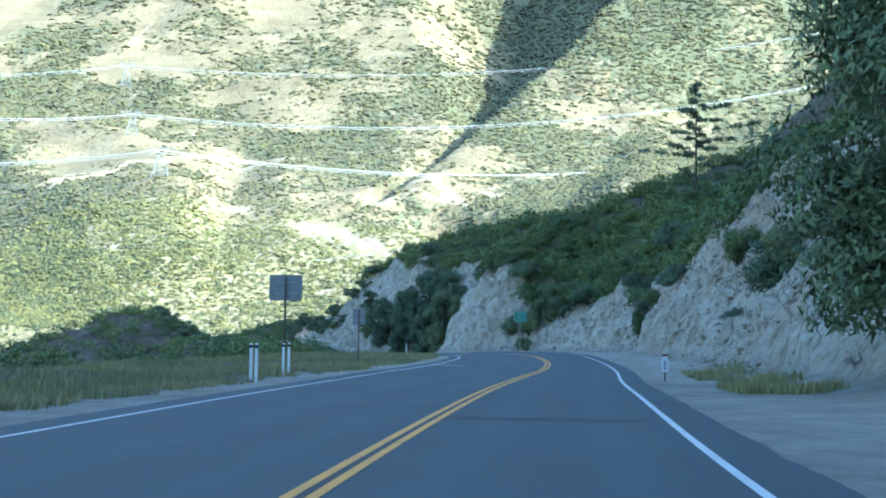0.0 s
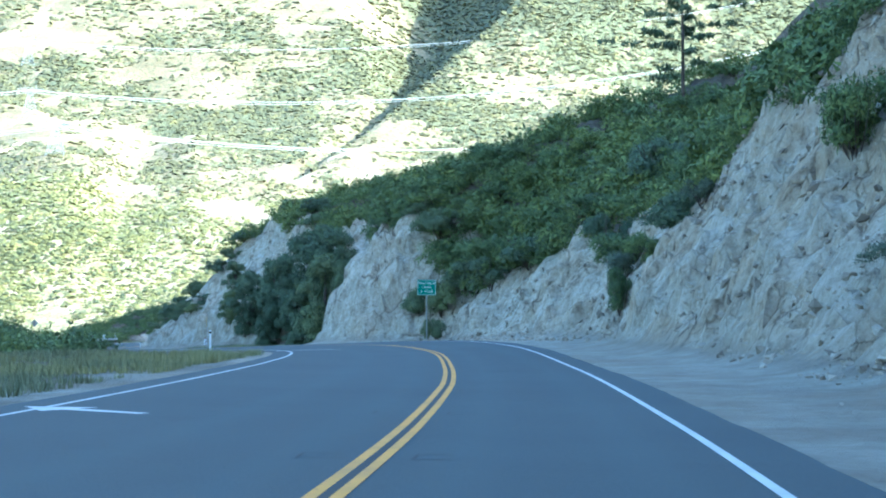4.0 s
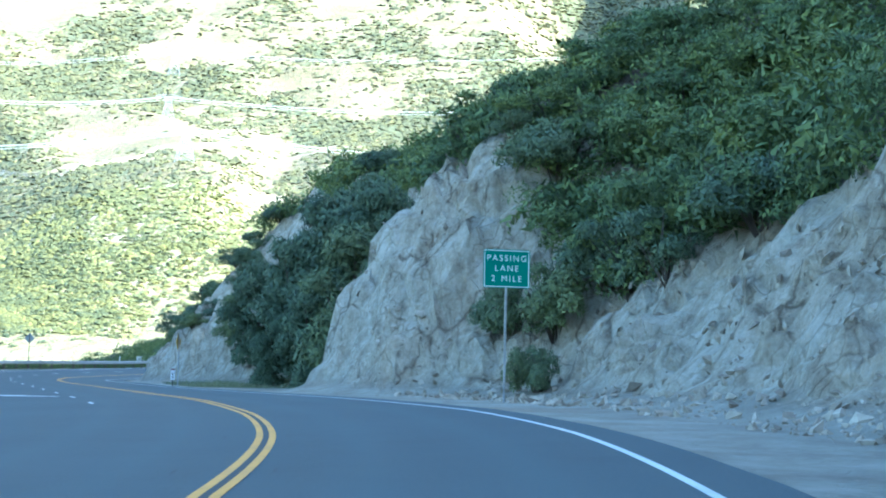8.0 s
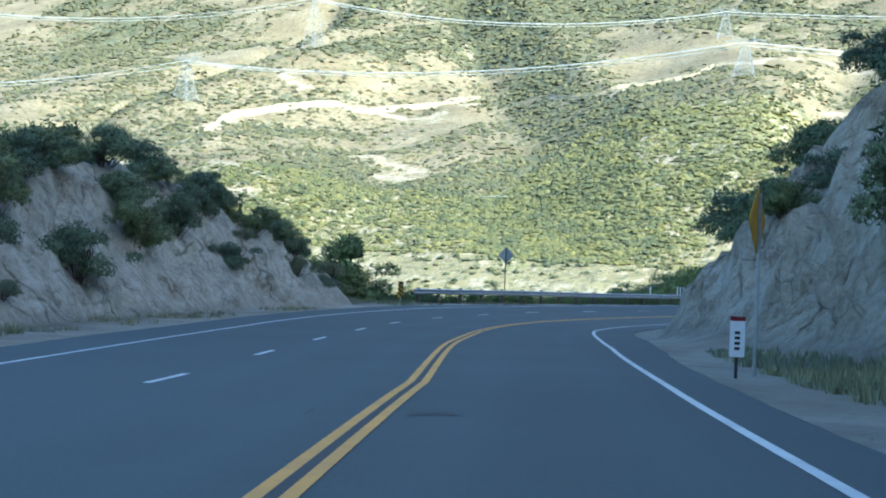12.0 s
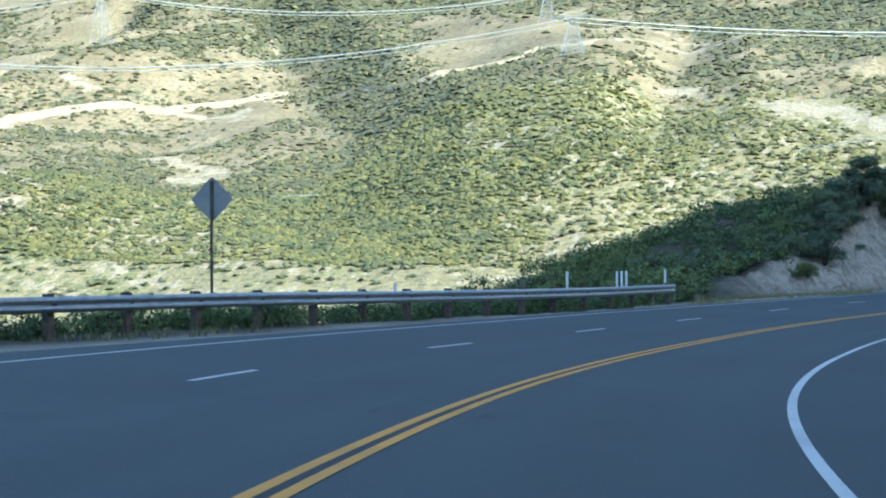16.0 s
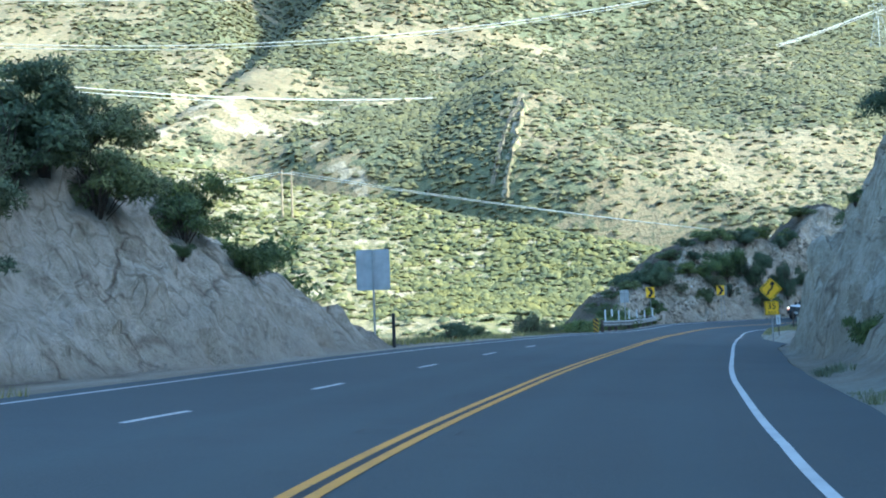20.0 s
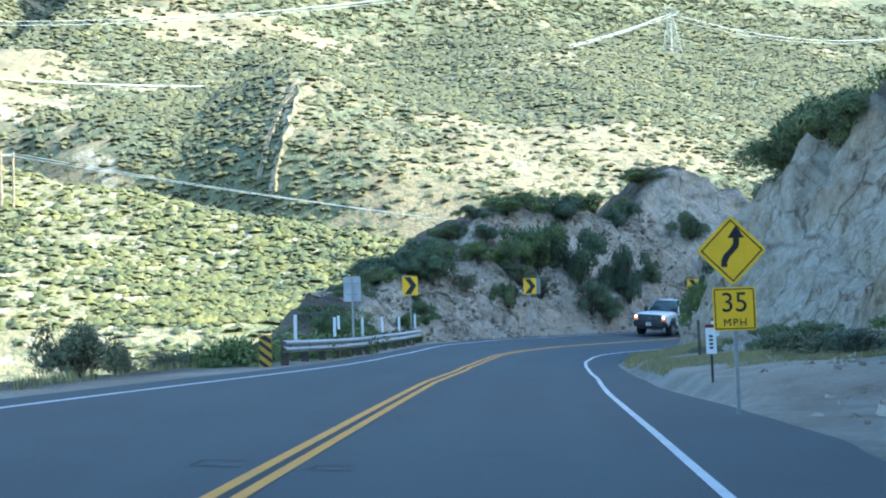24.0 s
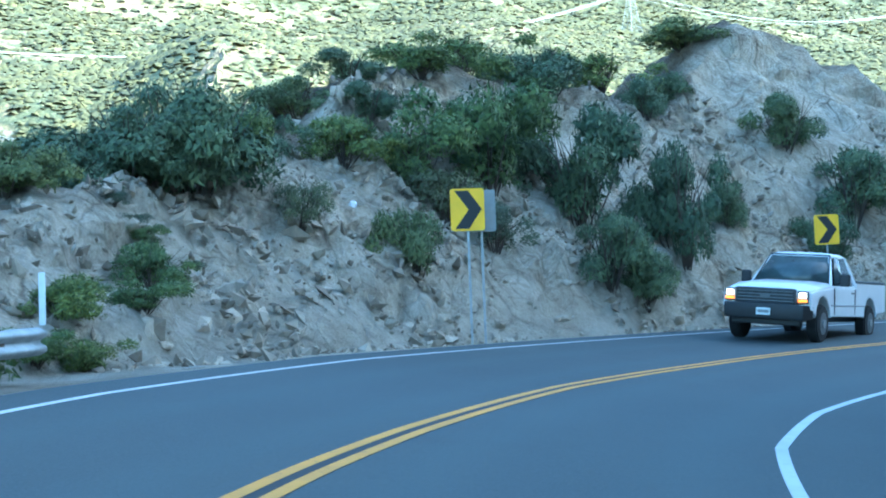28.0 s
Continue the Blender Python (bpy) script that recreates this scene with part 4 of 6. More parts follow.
brush_cover("rail_brush", 17, 200, behind(RAIL_B, 3.5), M_LEAF, "dark brush behind the curved guard rail", (0.35, 0.85), 150, 0.13)


# ---- trees ----
def limb(bm, pts, radii, sides=6):
    last = None
    for i, (p, r) in enumerate(zip(pts, radii)):
        p = Vector(p)
        ring = [bm.verts.new(p + Vector((math.cos(k * 6.283 / sides) * r, math.sin(k * 6.283 / sides) * r, 0))) for k in range(sides)]
        if last:
            for k in range(sides):
                bm.faces.new((last[k], last[(k + 1) % sides], ring[(k + 1) % sides], ring[k]))
        last = ring


def tree_kind(seed, mat, leaves, leaf, lumps=26, low=0.12):
    """Meshes of a tree one unit wide and one unit high: trunk with limbs, and crown."""
    rng = np.random.default_rng(seed)
    a, q = rng.uniform(0, 6.28, lumps), rng.random(lumps) ** 0.6
    z = low + (0.88 - low) * rng.random(lumps)
    wide = 0.36 * np.sin(np.clip((z - low + 0.16) / (1.06 - low), 0, 1) * np.pi) ** 0.6
    c = np.stack([np.cos(a) * q * wide, np.sin(a) * q * wide, z], -1)
    v, f = leaf_cloud(rng, c, rng.uniform(0.08, 0.17, lumps), leaves, leaf, 0.9)
    crown = quads_mesh("crown", v, f, mat)
    bm = bmesh.new()
    limb(bm, [(0, 0, -0.08), (0.01, 0.005, 0.2), (-0.01, 0.01, 0.5), (0.0, 0.0, 0.8)], [0.045, 0.034, 0.02, 0.006])
    for i in range(9):
        e = c[rng.integers(lumps)]
        b = Vector((0, 0, 0.12 + 0.05 * i))
        limb(bm, [b, b.lerp(Vector(e), 0.5) + Vector((0, 0, -0.03)), e], [0.018, 0.011, 0.004], 5)
    trunk = bpy.data.meshes.new("trunk")
    bm.to_mesh(trunk)
    bm.free()
    trunk.materials.append(M_BARK)
    return trunk, crown


OAKS = [tree_kind(i, M_LEAF_DARK, 15000, 0.023, 34, 0.02) for i in (31, 32, 33)]
TALL = [tree_kind(i, M_LEAF_DARK, 32000, 0.014, 60, 0.02) for i in (37, 38)]
GREEN_TREES = [tree_kind(i, M_LEAF, 6500, 0.036, 26, 0.06) for i in (35, 36)]


def tree(kinds, s, d, width, height, label, which=0, sink=0.04, turn=0.0):
    x, y, z = spot(s, d)
    ob = new("tree")
    ob.matrix_world = pose(x, y, z - sink * height, 0, 0, turn) @ Matrix.Diagonal((width, width, height, 1))
    for name, me in zip(("trunk", "crown"), kinds[which % len(kinds)]):
        p = new(name, me)
        p.parent = ob
    return tagged(ob, label, "tree", "trees beside the road")


def pine(s, d, height, width):
    """A thin ragged conifer with gaps between its drooping branches."""
    rng = np.random.default_rng(77)
    x, y, z = spot(s, d)
    ob = new("tree")
    ob.matrix_world = pose(x, y, z - 0.2)
    bm = bmesh.new()
    limb(bm, [(0, 0, -0.3), (0.05, 0, height * 0.5), (0.0, 0.05, height)], [0.16, 0.1, 0.02])
    tips = []
    for i in range(26):
        h = height * (0.22 + 0.76 * (i / 26) ** 0.9)
        r = width * 0.5 * (1.08 - h / height) * rng.uniform(0.55, 1.2) + 0.15
        a = rng.uniform(0, 6.28)
        e = (math.cos(a) * r, math.sin(a) * r, h + 0.15 * r)
        limb(bm, [(0, 0, h - 0.1), e], [0.035, 0.01], 4)
        tips += [(e[0] * k, e[1] * k, h + 0.1 * r * k) for k in (0.55, 0.8, 1.0)]
    # long bare lower branches with sparse needles
    for h, a, r in ((0.40, 3.0, 5.6), (0.45, 3.5, 3.0), (0.52, 0.3, 4.2), (0.60, -0.2, 6.2), (0.58, 2.7, 2.4), (0.68, 0.5, 3.2), (0.76, -0.4, 3.4), (0.74, 3.4, 1.8)):
        e = (math.cos(a) * r, math.sin(a) * r, height * h + 0.12 * r)
        limb(bm, [(0, 0, height * h - 0.1), e], [0.07, 0.02], 4)
        tips += [(e[0] * k, e[1] * k, height * h + 0.12 * r * k) for k in (0.35, 0.6, 0.7, 0.9, 1.0)]
    part("trunk", bm, M_BARK, ob)
    tips = np.array(tips)
    v, f = leaf_cloud(rng, tips, rng.uniform(0.3, 0.5, len(tips)), 5200, 0.2, 0.6)
    p = new("crown", quads_mesh("crown", v, f, M_LEAF_DARK))
    p.parent = ob
    return tagged(ob, "thin ragged dark conifer on the brushy skyline", "tree")


for _i, (_s, _d, _w, _h) in enumerate(((177.5, 9.6, 7.0, 7.5), (184, 10.6, 7.6, 8.4), (191, 9.8, 6.4, 7.2), (198, 8.9, 5.6, 6.0), (187.5, 12.4, 6.0, 6.4), (180.5, 12.0, 6.0, 6.4), (203, 8.3, 3.6, 3.2), (206, 9.6, 3.6, 3.2), (183, 8.8, 5.0, 5.0), (190, 8.4, 4.4, 4.4), (195, 11.0, 5.0, 4.6), (174, 10.4, 4.0, 4.6))):
    tree(OAKS, _s, _d, _w, _h * 1.15, "dense dark green oak in the shaded hollow beside the road", _i, turn=_i * 67)
tree(TALL, 39, 10.0, 12.0, 13.5, "tall dense dark tree beside the road cut", 1, 0.05)
tree(TALL, 47, 12.5, 8.0, 10.0, "tall dense dark tree beside the road cut", 2, 0.05, 40)
tree(GREEN_TREES, 249.8, -17.4, 5.0, 5.0, "rounded green tree below the edge of the road", 0, 0.2)
tree(GREEN_TREES, 252.0, -19.2, 4.6, 4.0, "rounded green tree below the edge of the road", 1, 0.2, 50)
tree(OAKS, 316.3, -14.6, 3.9, 2.8, "small windblown tree on top of the granite bank", 2, 0.04)
pine(146.3, 25.3, 13.6, 4.8)


# ---- helpers for made things ----
def box(bm, w, d, h, m=Matrix(), bevel=0.0):
    made = bmesh.ops.create_cube(bm, size=1.0, matrix=m @ Matrix.Diagonal((w, d, h, 1)))["verts"]
    if bevel:
        edges = list({e for v in made for e in v.link_edges})
        bmesh.ops.bevel(bm, geom=edges, offset=bevel, segments=2, affect="EDGES", profile=0.5)
    return bm


def rod(bm, a, b, r, sides=8, r2=None):
    a, b = Vector(a), Vector(b)
    turn = (b - a).to_track_quat("Z", "Y").to_matrix().to_4x4()
    bmesh.ops.create_cone(bm, cap_ends=True, segments=sides, radius1=r, radius2=r if r2 is None else r2, depth=(b - a).length, matrix=Matrix.Translation((a + b) / 2) @ turn)
    return bm


def plate(outline, thick, corner=0.0):
    """A flat plate in x and z, its face towards -y, with rounded corners."""
    pts = [Vector(p) for p in outline]
    if corner:
        out = []
        for i, p in enumerate(pts):
            a, b = (pts[i - 1] - p).normalized() * corner, (pts[(i + 1) % len(pts)] - p).normalized() * corner
            out += [p + a, p + a * 0.3 + b * 0.3, p + b]
        pts = out
    bm = bmesh.new()
    f = bm.faces.new([bm.verts.new((p[0], -thick / 2, p[1])) for p in pts])
    ex = bmesh.ops.extrude_face_region(bm, geom=[f])["geom"]
    bmesh.ops.translate(bm, verts=[v for v in ex if isinstance(v, bmesh.types.BMVert)], vec=(0, thick, 0))
    bmesh.ops.recalc_face_normals(bm, faces=bm.faces)
    return bm


def put(name, bm, mat, parent, x=0, y=0, z=0, label="", turn=Matrix()):
    ob = part(name, bm, mat, parent, label)
    ob.matrix_local = Matrix.Translation((x, y, z)) @ turn
    return ob


def rect(w, h):
    return [(-w / 2, -h / 2), (w / 2, -h / 2), (w / 2, h / 2), (-w / 2, h / 2)]


def frame_bars(w, h, t, mat, parent, y, z, turn=Matrix()):
    """A thin raised border, its outer size w by h."""
    bm = bmesh.new()
    for x0, z0, a, b in ((0, h / 2 - t / 2, w, t), (0, -h / 2 + t / 2, w, t), (w / 2 - t / 2, 0, t, h - 2 * t), (-w / 2 + t / 2, 0, t, h - 2 * t)):
        box(bm, a, 0.003, b, Matrix.Translation((x0, 0, z0)))
    return put("border", bm, mat, parent, 0, y, z, turn=turn)


def words(text, size, mat, parent, x, y, z, spread=1.0):
    cu = bpy.data.curves.new("writing", "FONT")
    cu.body, cu.size, cu.align_x, cu.align_y, cu.extrude, cu.space_character = text, size, "CENTER", "CENTER", 0.002, spread
    tmp = bpy.data.objects.new("writing", cu)
    me = bpy.data.meshes.new_from_object(tmp)
    bpy.data.objects.remove(tmp)
    me.materials.clear()
    me.materials.append(mat)
    ob = new("writing", me)
    ob.parent = parent
    ob.matrix_local = pose(x, y, z, 90)
    return ob


def stand(name, s, d, turn=0.0, lift=0.0):
    """An empty on the ground beside the road, facing those who come along it."""
    ob = new(name)
    x, y, z = spot(s, d)
    ob.matrix_world = pose(x, y, z + lift, 0, 0, heading(s) + turn)
    return ob


M_STEEL = plain("galvanised_steel", (0.42, 0.43, 0.43), 0.45, 0.55, 0.2, 4)
M_SIGN_BACK = plain("sign_back_aluminium", (0.30, 0.31, 0.31), 0.5, 0.4, 0.15, 3)
M_SIGN_PALE = plain("weathered_sign_back", (0.52, 0.54, 0.55), 0.5, 0.25, 0.2, 2)
M_GREEN = plain("green_sign_sheet", (0.005, 0.20, 0.13), 0.45, 0, 0.1, 3)
M_SIGN_WHITE = plain("white_sign_sheet", (0.80, 0.82, 0.80), 0.5, 0, 0.06, 3)
M_SIGN_YELLOW = plain("yellow_sign_sheet", (0.95, 0.56, 0.008), 0.45, 0, 0.08, 3)
M_AMBER = plain("faded_yellow_sheet", (0.50, 0.30, 0.02), 0.5, 0, 0.12, 3)
M_BLACK = plain("black_sign_ink", (0.015, 0.014, 0.013), 0.5, 0, 0.1)
M_RED = plain("dark_red_cap", (0.16, 0.008, 0.015), 0.5, 0, 0.15)
M_MARKER = plain("white_marker", (0.78, 0.79, 0.80), 0.5, 0, 0.08, 8)
M_WOOD = plain("treated_timber", (0.13, 0.10, 0.075), 0.85, 0, 0.35, 5)
M_DARK_POST = plain("dark_post", (0.03, 0.03, 0.03), 0.6)
M_BAG = plain("white_plastic", (0.8, 0.82, 0.84), 0.35, 0, 0.1)


def post(parent, top, w=0.05, mat=None, x=0.0, y=0.03, name="post"):
    return put(name, box(bmesh.new(), w, w * 0.8, top + 0.5, Matrix.Translation((0, 0, (top - 0.5) / 2)), 0.004), mat or M_STEEL, parent, x, y, 0)


def green_sign():
    ob = stand("road_sign", 147.6, 6.3, -2)
    post(ob, 4.1, 0.06)
    face = put("panel", plate(rect(1.32, 1.06), 0.012, 0.06), M_GREEN, ob, 0, 0, 3.68)
    frame_bars(1.27, 1.01, 0.022, M_SIGN_WHITE, face, -0.009, 0)
    for text, x, z in (("PASSING", 0, 0.28), ("LANE", 0, 0.0), ("2", -0.38, -0.28), ("MILE", 0.14, -0.28)):
        words(text, 0.235, M_SIGN_WHITE, face, x, -0.009, z, 1.32)
    return tagged(ob, "green road sign with white letters on a steel post", "road sign")


def diamond(parent, half, z, mat, border=True):
    face = put("panel", plate([(0, -half), (half, 0), (0, half), (-half, 0)], 0.012, 0.07), mat, parent, 0, 0, z)
    if border:
        side = (half * 2 - 0.14) / math.sqrt(2)
        frame_bars(side, side, 0.02, M_BLACK, face, -0.009, 0, pose(0, 0, 0, 0, 45, 0))
    return face


def curve_sign():
    """Diamond with a bent arrow and the advised speed under it."""
    ob = stand("warning_sign", 357.0, 3.2, 6)
    post(ob, 3.0, 0.06)
    face = diamond(ob, 0.57, 2.60, M_SIGN_YELLOW)
    line = [(-0.13, -0.26), (-0.13, -0.17), (-0.09, -0.09), (0.03, 0.03), (0.075, 0.10), (0.08, 0.2)]
    left = [(x - 0.045, z + 0.02) for x, z in line]
    right = [(x + 0.045, z - 0.02) for x, z in line]
    left[0], right[0], left[-1], right[-1] = (-0.18, -0.26), (-0.08, -0.26), (0.03, 0.2), (0.13, 0.2)
    put("arrow", plate(right + [(0.21, 0.2), (0.08, 0.4), (-0.06, 0.2)] + left[::-1], 0.004), M_BLACK, face, 0, -0.008, 0)
    low = put("speed_panel", plate(rect(0.69, 0.69), 0.012, 0.04), M_SIGN_YELLOW, ob, 0.0, 0, 1.67)
    frame_bars(0.64, 0.64, 0.016, M_BLACK, low, -0.009, 0)
    words("35", 0.44, M_BLACK, low, 0, -0.009, 0.09)
    words("MPH", 0.17, M_BLACK, low, 0, -0.009, -0.22, 1.25)
    return tagged(ob, "yellow diamond curve sign with black arrow over a 35 mph plate", "warning sign")


def chevron(s, d, centre, turn, extra=False):
    ob = stand("chevron_sign", s, d, turn)
    z = centre - 0.0
    post(ob, z + 0.2, 0.045)
    face = put("panel", plate(rect(0.64, 0.80), 0.012, 0.05), M_SIGN_YELLOW, ob, 0, 0, z)
    put("chevron", plate([(-0.24, -0.36), (0.02, -0.36), (0.27, 0), (0.02, 0.36), (-0.24, 0.36), (0.02, 0)], 0.004), M_BLACK, face, 0, -0.008, 0)
    if extra:
        put("back_panel", plate(rect(0.64, 0.80), 0.012, 0.05), M_SIGN_BACK, ob, 0.22, 0.35, z)
        post(ob, z + 0.2, 0.045, None, 0.26, 0.33)
    return tagged(ob, "yellow chevron sign with a black arrowhead, on a thin post", "chevron sign", "chevron signs round the bend")


def sign_back(s, d, w, h, centre, turn, mat, label, braces=True):
    """A sign seen from behind: plate, post and stiffeners."""
    ob = stand("road_sign", s, d, turn)
    x, y, z0 = ob.matrix_world.translation
    lift = float(road_z(s, d)) - z0
    z = centre + lift
    put("panel", plate(rect(w, h), 0.014, 0.05), mat, ob, 0, 0, z)
    post(ob, z + h / 2 - 0.06, 0.065, M_WOOD if mat is M_SIGN_BACK else None, 0, -0.05)
    if braces:
        for dz in (-h * 0.22, h * 0.22):
            put("stiffener", box(bmesh.new(), w * 0.72, 0.02, 0.04), M_STEEL, ob, 0, -0.016, z + dz)
    return tagged(ob, label, "road sign", "signs seen from behind")


def diamond_back(s, d, half, centre, turn, mat, label):
    ob = stand("warning_sign", s, d, turn)
    lift = float(road_z(s, d)) - ob.matrix_world.translation[2]
    diamond(ob, half, centre + lift, mat, False)
    post(ob, centre + lift + half * 0.8, 0.06, M_WOOD if mat is M_SIGN_BACK else None, 0, -0.04)
    return tagged(ob, label, "warning sign", "signs seen from behind")


def marker(s, d, bottom, top, width, cap=M_RED, turn=0.0, bars=True):
    """A white road marker on a short post with a dark cap and a column of unreadable figures."""
    ob = stand("marker_post", s, d, turn)
    put("post", box(bmesh.new(), 0.05, 0.03, bottom + 0.55, Matrix.Translation((0, 0, (bottom - 0.35) / 2)), 0.004), M_DARK_POST, ob, 0, 0.025)
    h = top - bottom
    face = put("panel", plate(rect(width, h), 0.01, 0.025), M_MARKER, ob, 0, 0, (top + bottom) / 2)
    put("cap", plate(rect(width, 0.07), 0.016, 0.012), cap, face, 0, -0.001, h / 2 - 0.033)
    if bars:
        for k in range(4):
            put("figure", box(bmesh.new(), width * 0.36, 0.003, h * 0.075), M_BLACK, face, 0, -0.007, h * (0.1 - 0.13 * k))
    return tagged(ob, "white road marker with a dark cap on a short post", "marker post", "roadside markers")


def delineator(s, d, height, lift=0.0, dark=True):
    ob = stand("delineator", s, d, 0, lift)
    foot = -0.3 if dark else 0.5
    put("blade", plate(rect(0.09, height - foot), 0.012, 0.02), M_MARKER, ob, 0, 0, (height + foot) / 2)
    if dark:
        put("band", plate(rect(0.092, 0.09), 0.016), M_BLACK, ob, 0, 0, height - 0.1)
    return tagged(ob, "slim white plastic delineator post", "delineator", "white delineators")


def guard_rail(points, name_label, low=0.0):
    """A corrugated steel rail on timber posts through places (s, d) on the ground."""
    pts = np.array(points, float)
    run = np.concatenate([[0], np.cumsum(np.hypot(np.diff(pts[:, 0]), np.diff(pts[:, 1])))])
    u = np.arange(0, run[-1], 0.5)
    s, d = np.interp(u, run, pts[:, 0]), np.interp(u, run, pts[:, 1])
    k = np.ones(9) / 9
    pad = lambda v: np.convolve(np.concatenate([[v[0]] * 4, v, [v[-1]] * 4]), k, "valid")
    s, d = pad(s), pad(d)
    x, y = along(s, d)
    z = road_z(s, d) + 0.52 - low
    ob = new("guard_rail")
    ob.matrix_world = Matrix.Translation((float(x[0]), float(y[0]), float(z[0])))
    c = np.stack([x, y, z], -1) - np.array([x[0], y[0], z[0]])
    t = np.gradient(c[:, :2], axis=0)
    n = np.stack([t[:, 1], -t[:, 0]], -1) / np.linalg.norm(t, axis=1)[:, None]
    prof = [(-0.03, -0.155), (0.0, -0.15), (0.075, -0.11), (0.075, -0.06), (0.0, -0.02), (0.0, 0.02), (0.075, 0.06), (0.075, 0.11), (0.0, 0.15), (-0.03, 0.155)]
    grid = np.stack([np.concatenate([c[:, :2] + n * o, c[:, 2:] + h], 1) for o, h in prof], 1)
    rail = sheet("rail", grid, M_STEEL)
    rail.parent = ob
    rail.modifiers.new("thick", "SOLIDIFY").thickness = 0.006
    for i in range(2, len(u), 4):
        p = c[i]
        yaw = math.atan2(t[i, 1], t[i, 0])
        put("post", box(bmesh.new(), 0.16, 0.18, 1.1, Matrix(), 0.008), M_WOOD, ob, p[0] - n[i, 0] * 0.16, p[1] - n[i, 1] * 0.16, p[2] - 0.33, turn=Matrix.Rotation(yaw, 4, "Z"))
        put("block", box(bmesh.new(), 0.14, 0.10, 0.32, Matrix(), 0.006), M_WOOD, ob, p[0] - n[i, 0] * 0.04, p[1] - n[i, 1] * 0.04, p[2], turn=Matrix.Rotation(yaw, 4, "Z"))
    return tagged(ob, name_label, "guard rail", "guard rails")


def striped_marker(s, d, turn, low=0.0):
    ob = stand("object_marker", s, d, turn, float(road_z(s, d) - ground_z(s, d)) - low)
    post(ob, 0.9, 0.05)
    face = put("panel", plate(rect(0.32, 0.92), 0.012, 0.02), M_AMBER, ob, 0, 0, 0.62)
    for k in range(4):
        z = -0.42 + 0.24 * k
        put("stripe", plate([(-0.155, z + 0.17), (0.155, z - 0.08), (0.155, z + 0.03), (-0.155, z + 0.28)] if k < 3 else [(-0.155, z + 0.1), (0.155, z - 0.08), (0.155, z + 0.03), (0.0, z + 0.16)], 0.004), M_BLACK, face, 0, -0.008, 0)
    return tagged(ob, "yellow and black striped marker at the guard rail's end", "object marker")


green_sign()
curve_sign()
chevron(392.7, -6.6, 2.5, 22)
chevron(404.9, -6.5, 2.56, 30, True)
chevron(417.9, -6.5, 2.5, 44)
sign_back(50.5, -9.9, 1.16, 0.9, 2.95, 4, M_SIGN_BACK, "large grey back of a road sign on a timber post")
sign_back(73.1, -11.0, 0.62, 0.8, 2.25, 4, M_SIGN_BACK, "small grey back of a road sign on a thin post")
sign_back(334.0, -10.95, 1.2, 1.45, 2.6, 8, M_SIGN_PALE, "large pale back of a road sign on a steel post", False)
sign_back(382.3, -6.0, 0.58, 0.84, 2.1, 8, M_SIGN_PALE, "pale sign back with braces behind the guard rail")
diamond_back(262.4, -13.5, 0.56, 2.95, 6, M_SIGN_BACK, "grey back of a diamond sign behind the guard rail")
diamond_back(195.0, 3.75, 0.57, 2.5, 68, M_AMBER, "faded yellow diamond sign turned away from the road")
marker(53.0, 3.4, 0.33, 0.96, 0.23)
marker(194.3, 3.4, 0.34, 0.98, 0.24)
marker(251.0, 3.3, 0.45, 1.05, 0.20, M_BLACK)
marker(363.8, 3.6, 0.58, 1.18, 0.215)
marker(380.6, 5.85, 0.42, 0.98, 0.235, turn=-10)
for _s, _d, _h in ((40.2, -8.5, 1.1), (40.5, -8.72, 1.1), (48.9, -9.4, 1.1), (49.2, -9.65, 1.1), (115.4, -10.9, 1.0), (186, -11.6, 0.8)):
    delineator(_s, _d, _h)
guard_rail(RAIL_A, "long weathered steel guard rail on timber posts")
guard_rail(RAIL_B, "short curved steel guard rail on timber posts", 0.16)
striped_marker(251.0, -14.5, 10)
striped_marker(370.3, -6.9, 4, 0.42)
for _s, _d, _h in ((268, -11.5, 0.85), (277.5, -10.6, 1.2), (281.6, -10.7, 1.2), (282.2, -10.8, 1.2), (282.8, -10.9, 1.2), (286.6, -11.1, 1.25), (373.5, -6.6, 1.35), (378.6, -6.1, 1.3), (383.6, -5.9, 1.3), (388.4, -6.3, 1.3), (391.8, -6.8, 1.25), (395.3, -7.5, 1.3), (389.8, -8.6, 1.2), (390.2, -8.8, 1.2)):
    delineator(_s, _d, _h - 0.16 * (_s > 300), float(road_z(_s, _d) - ground_z(_s, _d)), False)
_p = stand("post", 333.3, -10.1)
put("shaft", rod(bmesh.new(), (0, 0, -0.4), (0, 0, 1.2), 0.06, 10), M_DARK_POST, _p)
tagged(_p, "black burnt-looking post at the verge", "post")
_p = stand("post", 376.1, 4.75)
put("shaft", rod(bmesh.new(), (0, 0, -0.4), (0, 0, 1.05), 0.045, 8), M_WOOD, _p)
tagged(_p, "thin dark wooden post in the dry grass", "post")


def crumpled(name, s, d, w, h, label):
    bm = bmesh.new()
    bmesh.ops.create_icosphere(bm, subdivisions=3, radius=0.5)
    for v in bm.verts:
        v.co *= 1 + 0.35 * noise.noise(v.co * 3.1 + Vector((s, d, 0)))
        v.co.x, v.co.y, v.co.z = v.co.x * w, v.co.y * w * 0.6, v.co.z * h
    me = bpy.data.meshes.new(name)
    bm.to_mesh(me)
    bm.free()
    me.materials.append(M_BAG)
    ob = new(name, me)
    x, y, z = spot(s, d)
    ob.matrix_world = pose(x, y, z + h * 0.32, 0, 0, 20)
    return tagged(ob, label, "litter")


crumpled("litter", 305.4, -13.3, 0.75, 0.16, "crumpled white plastic sheet on the verge")
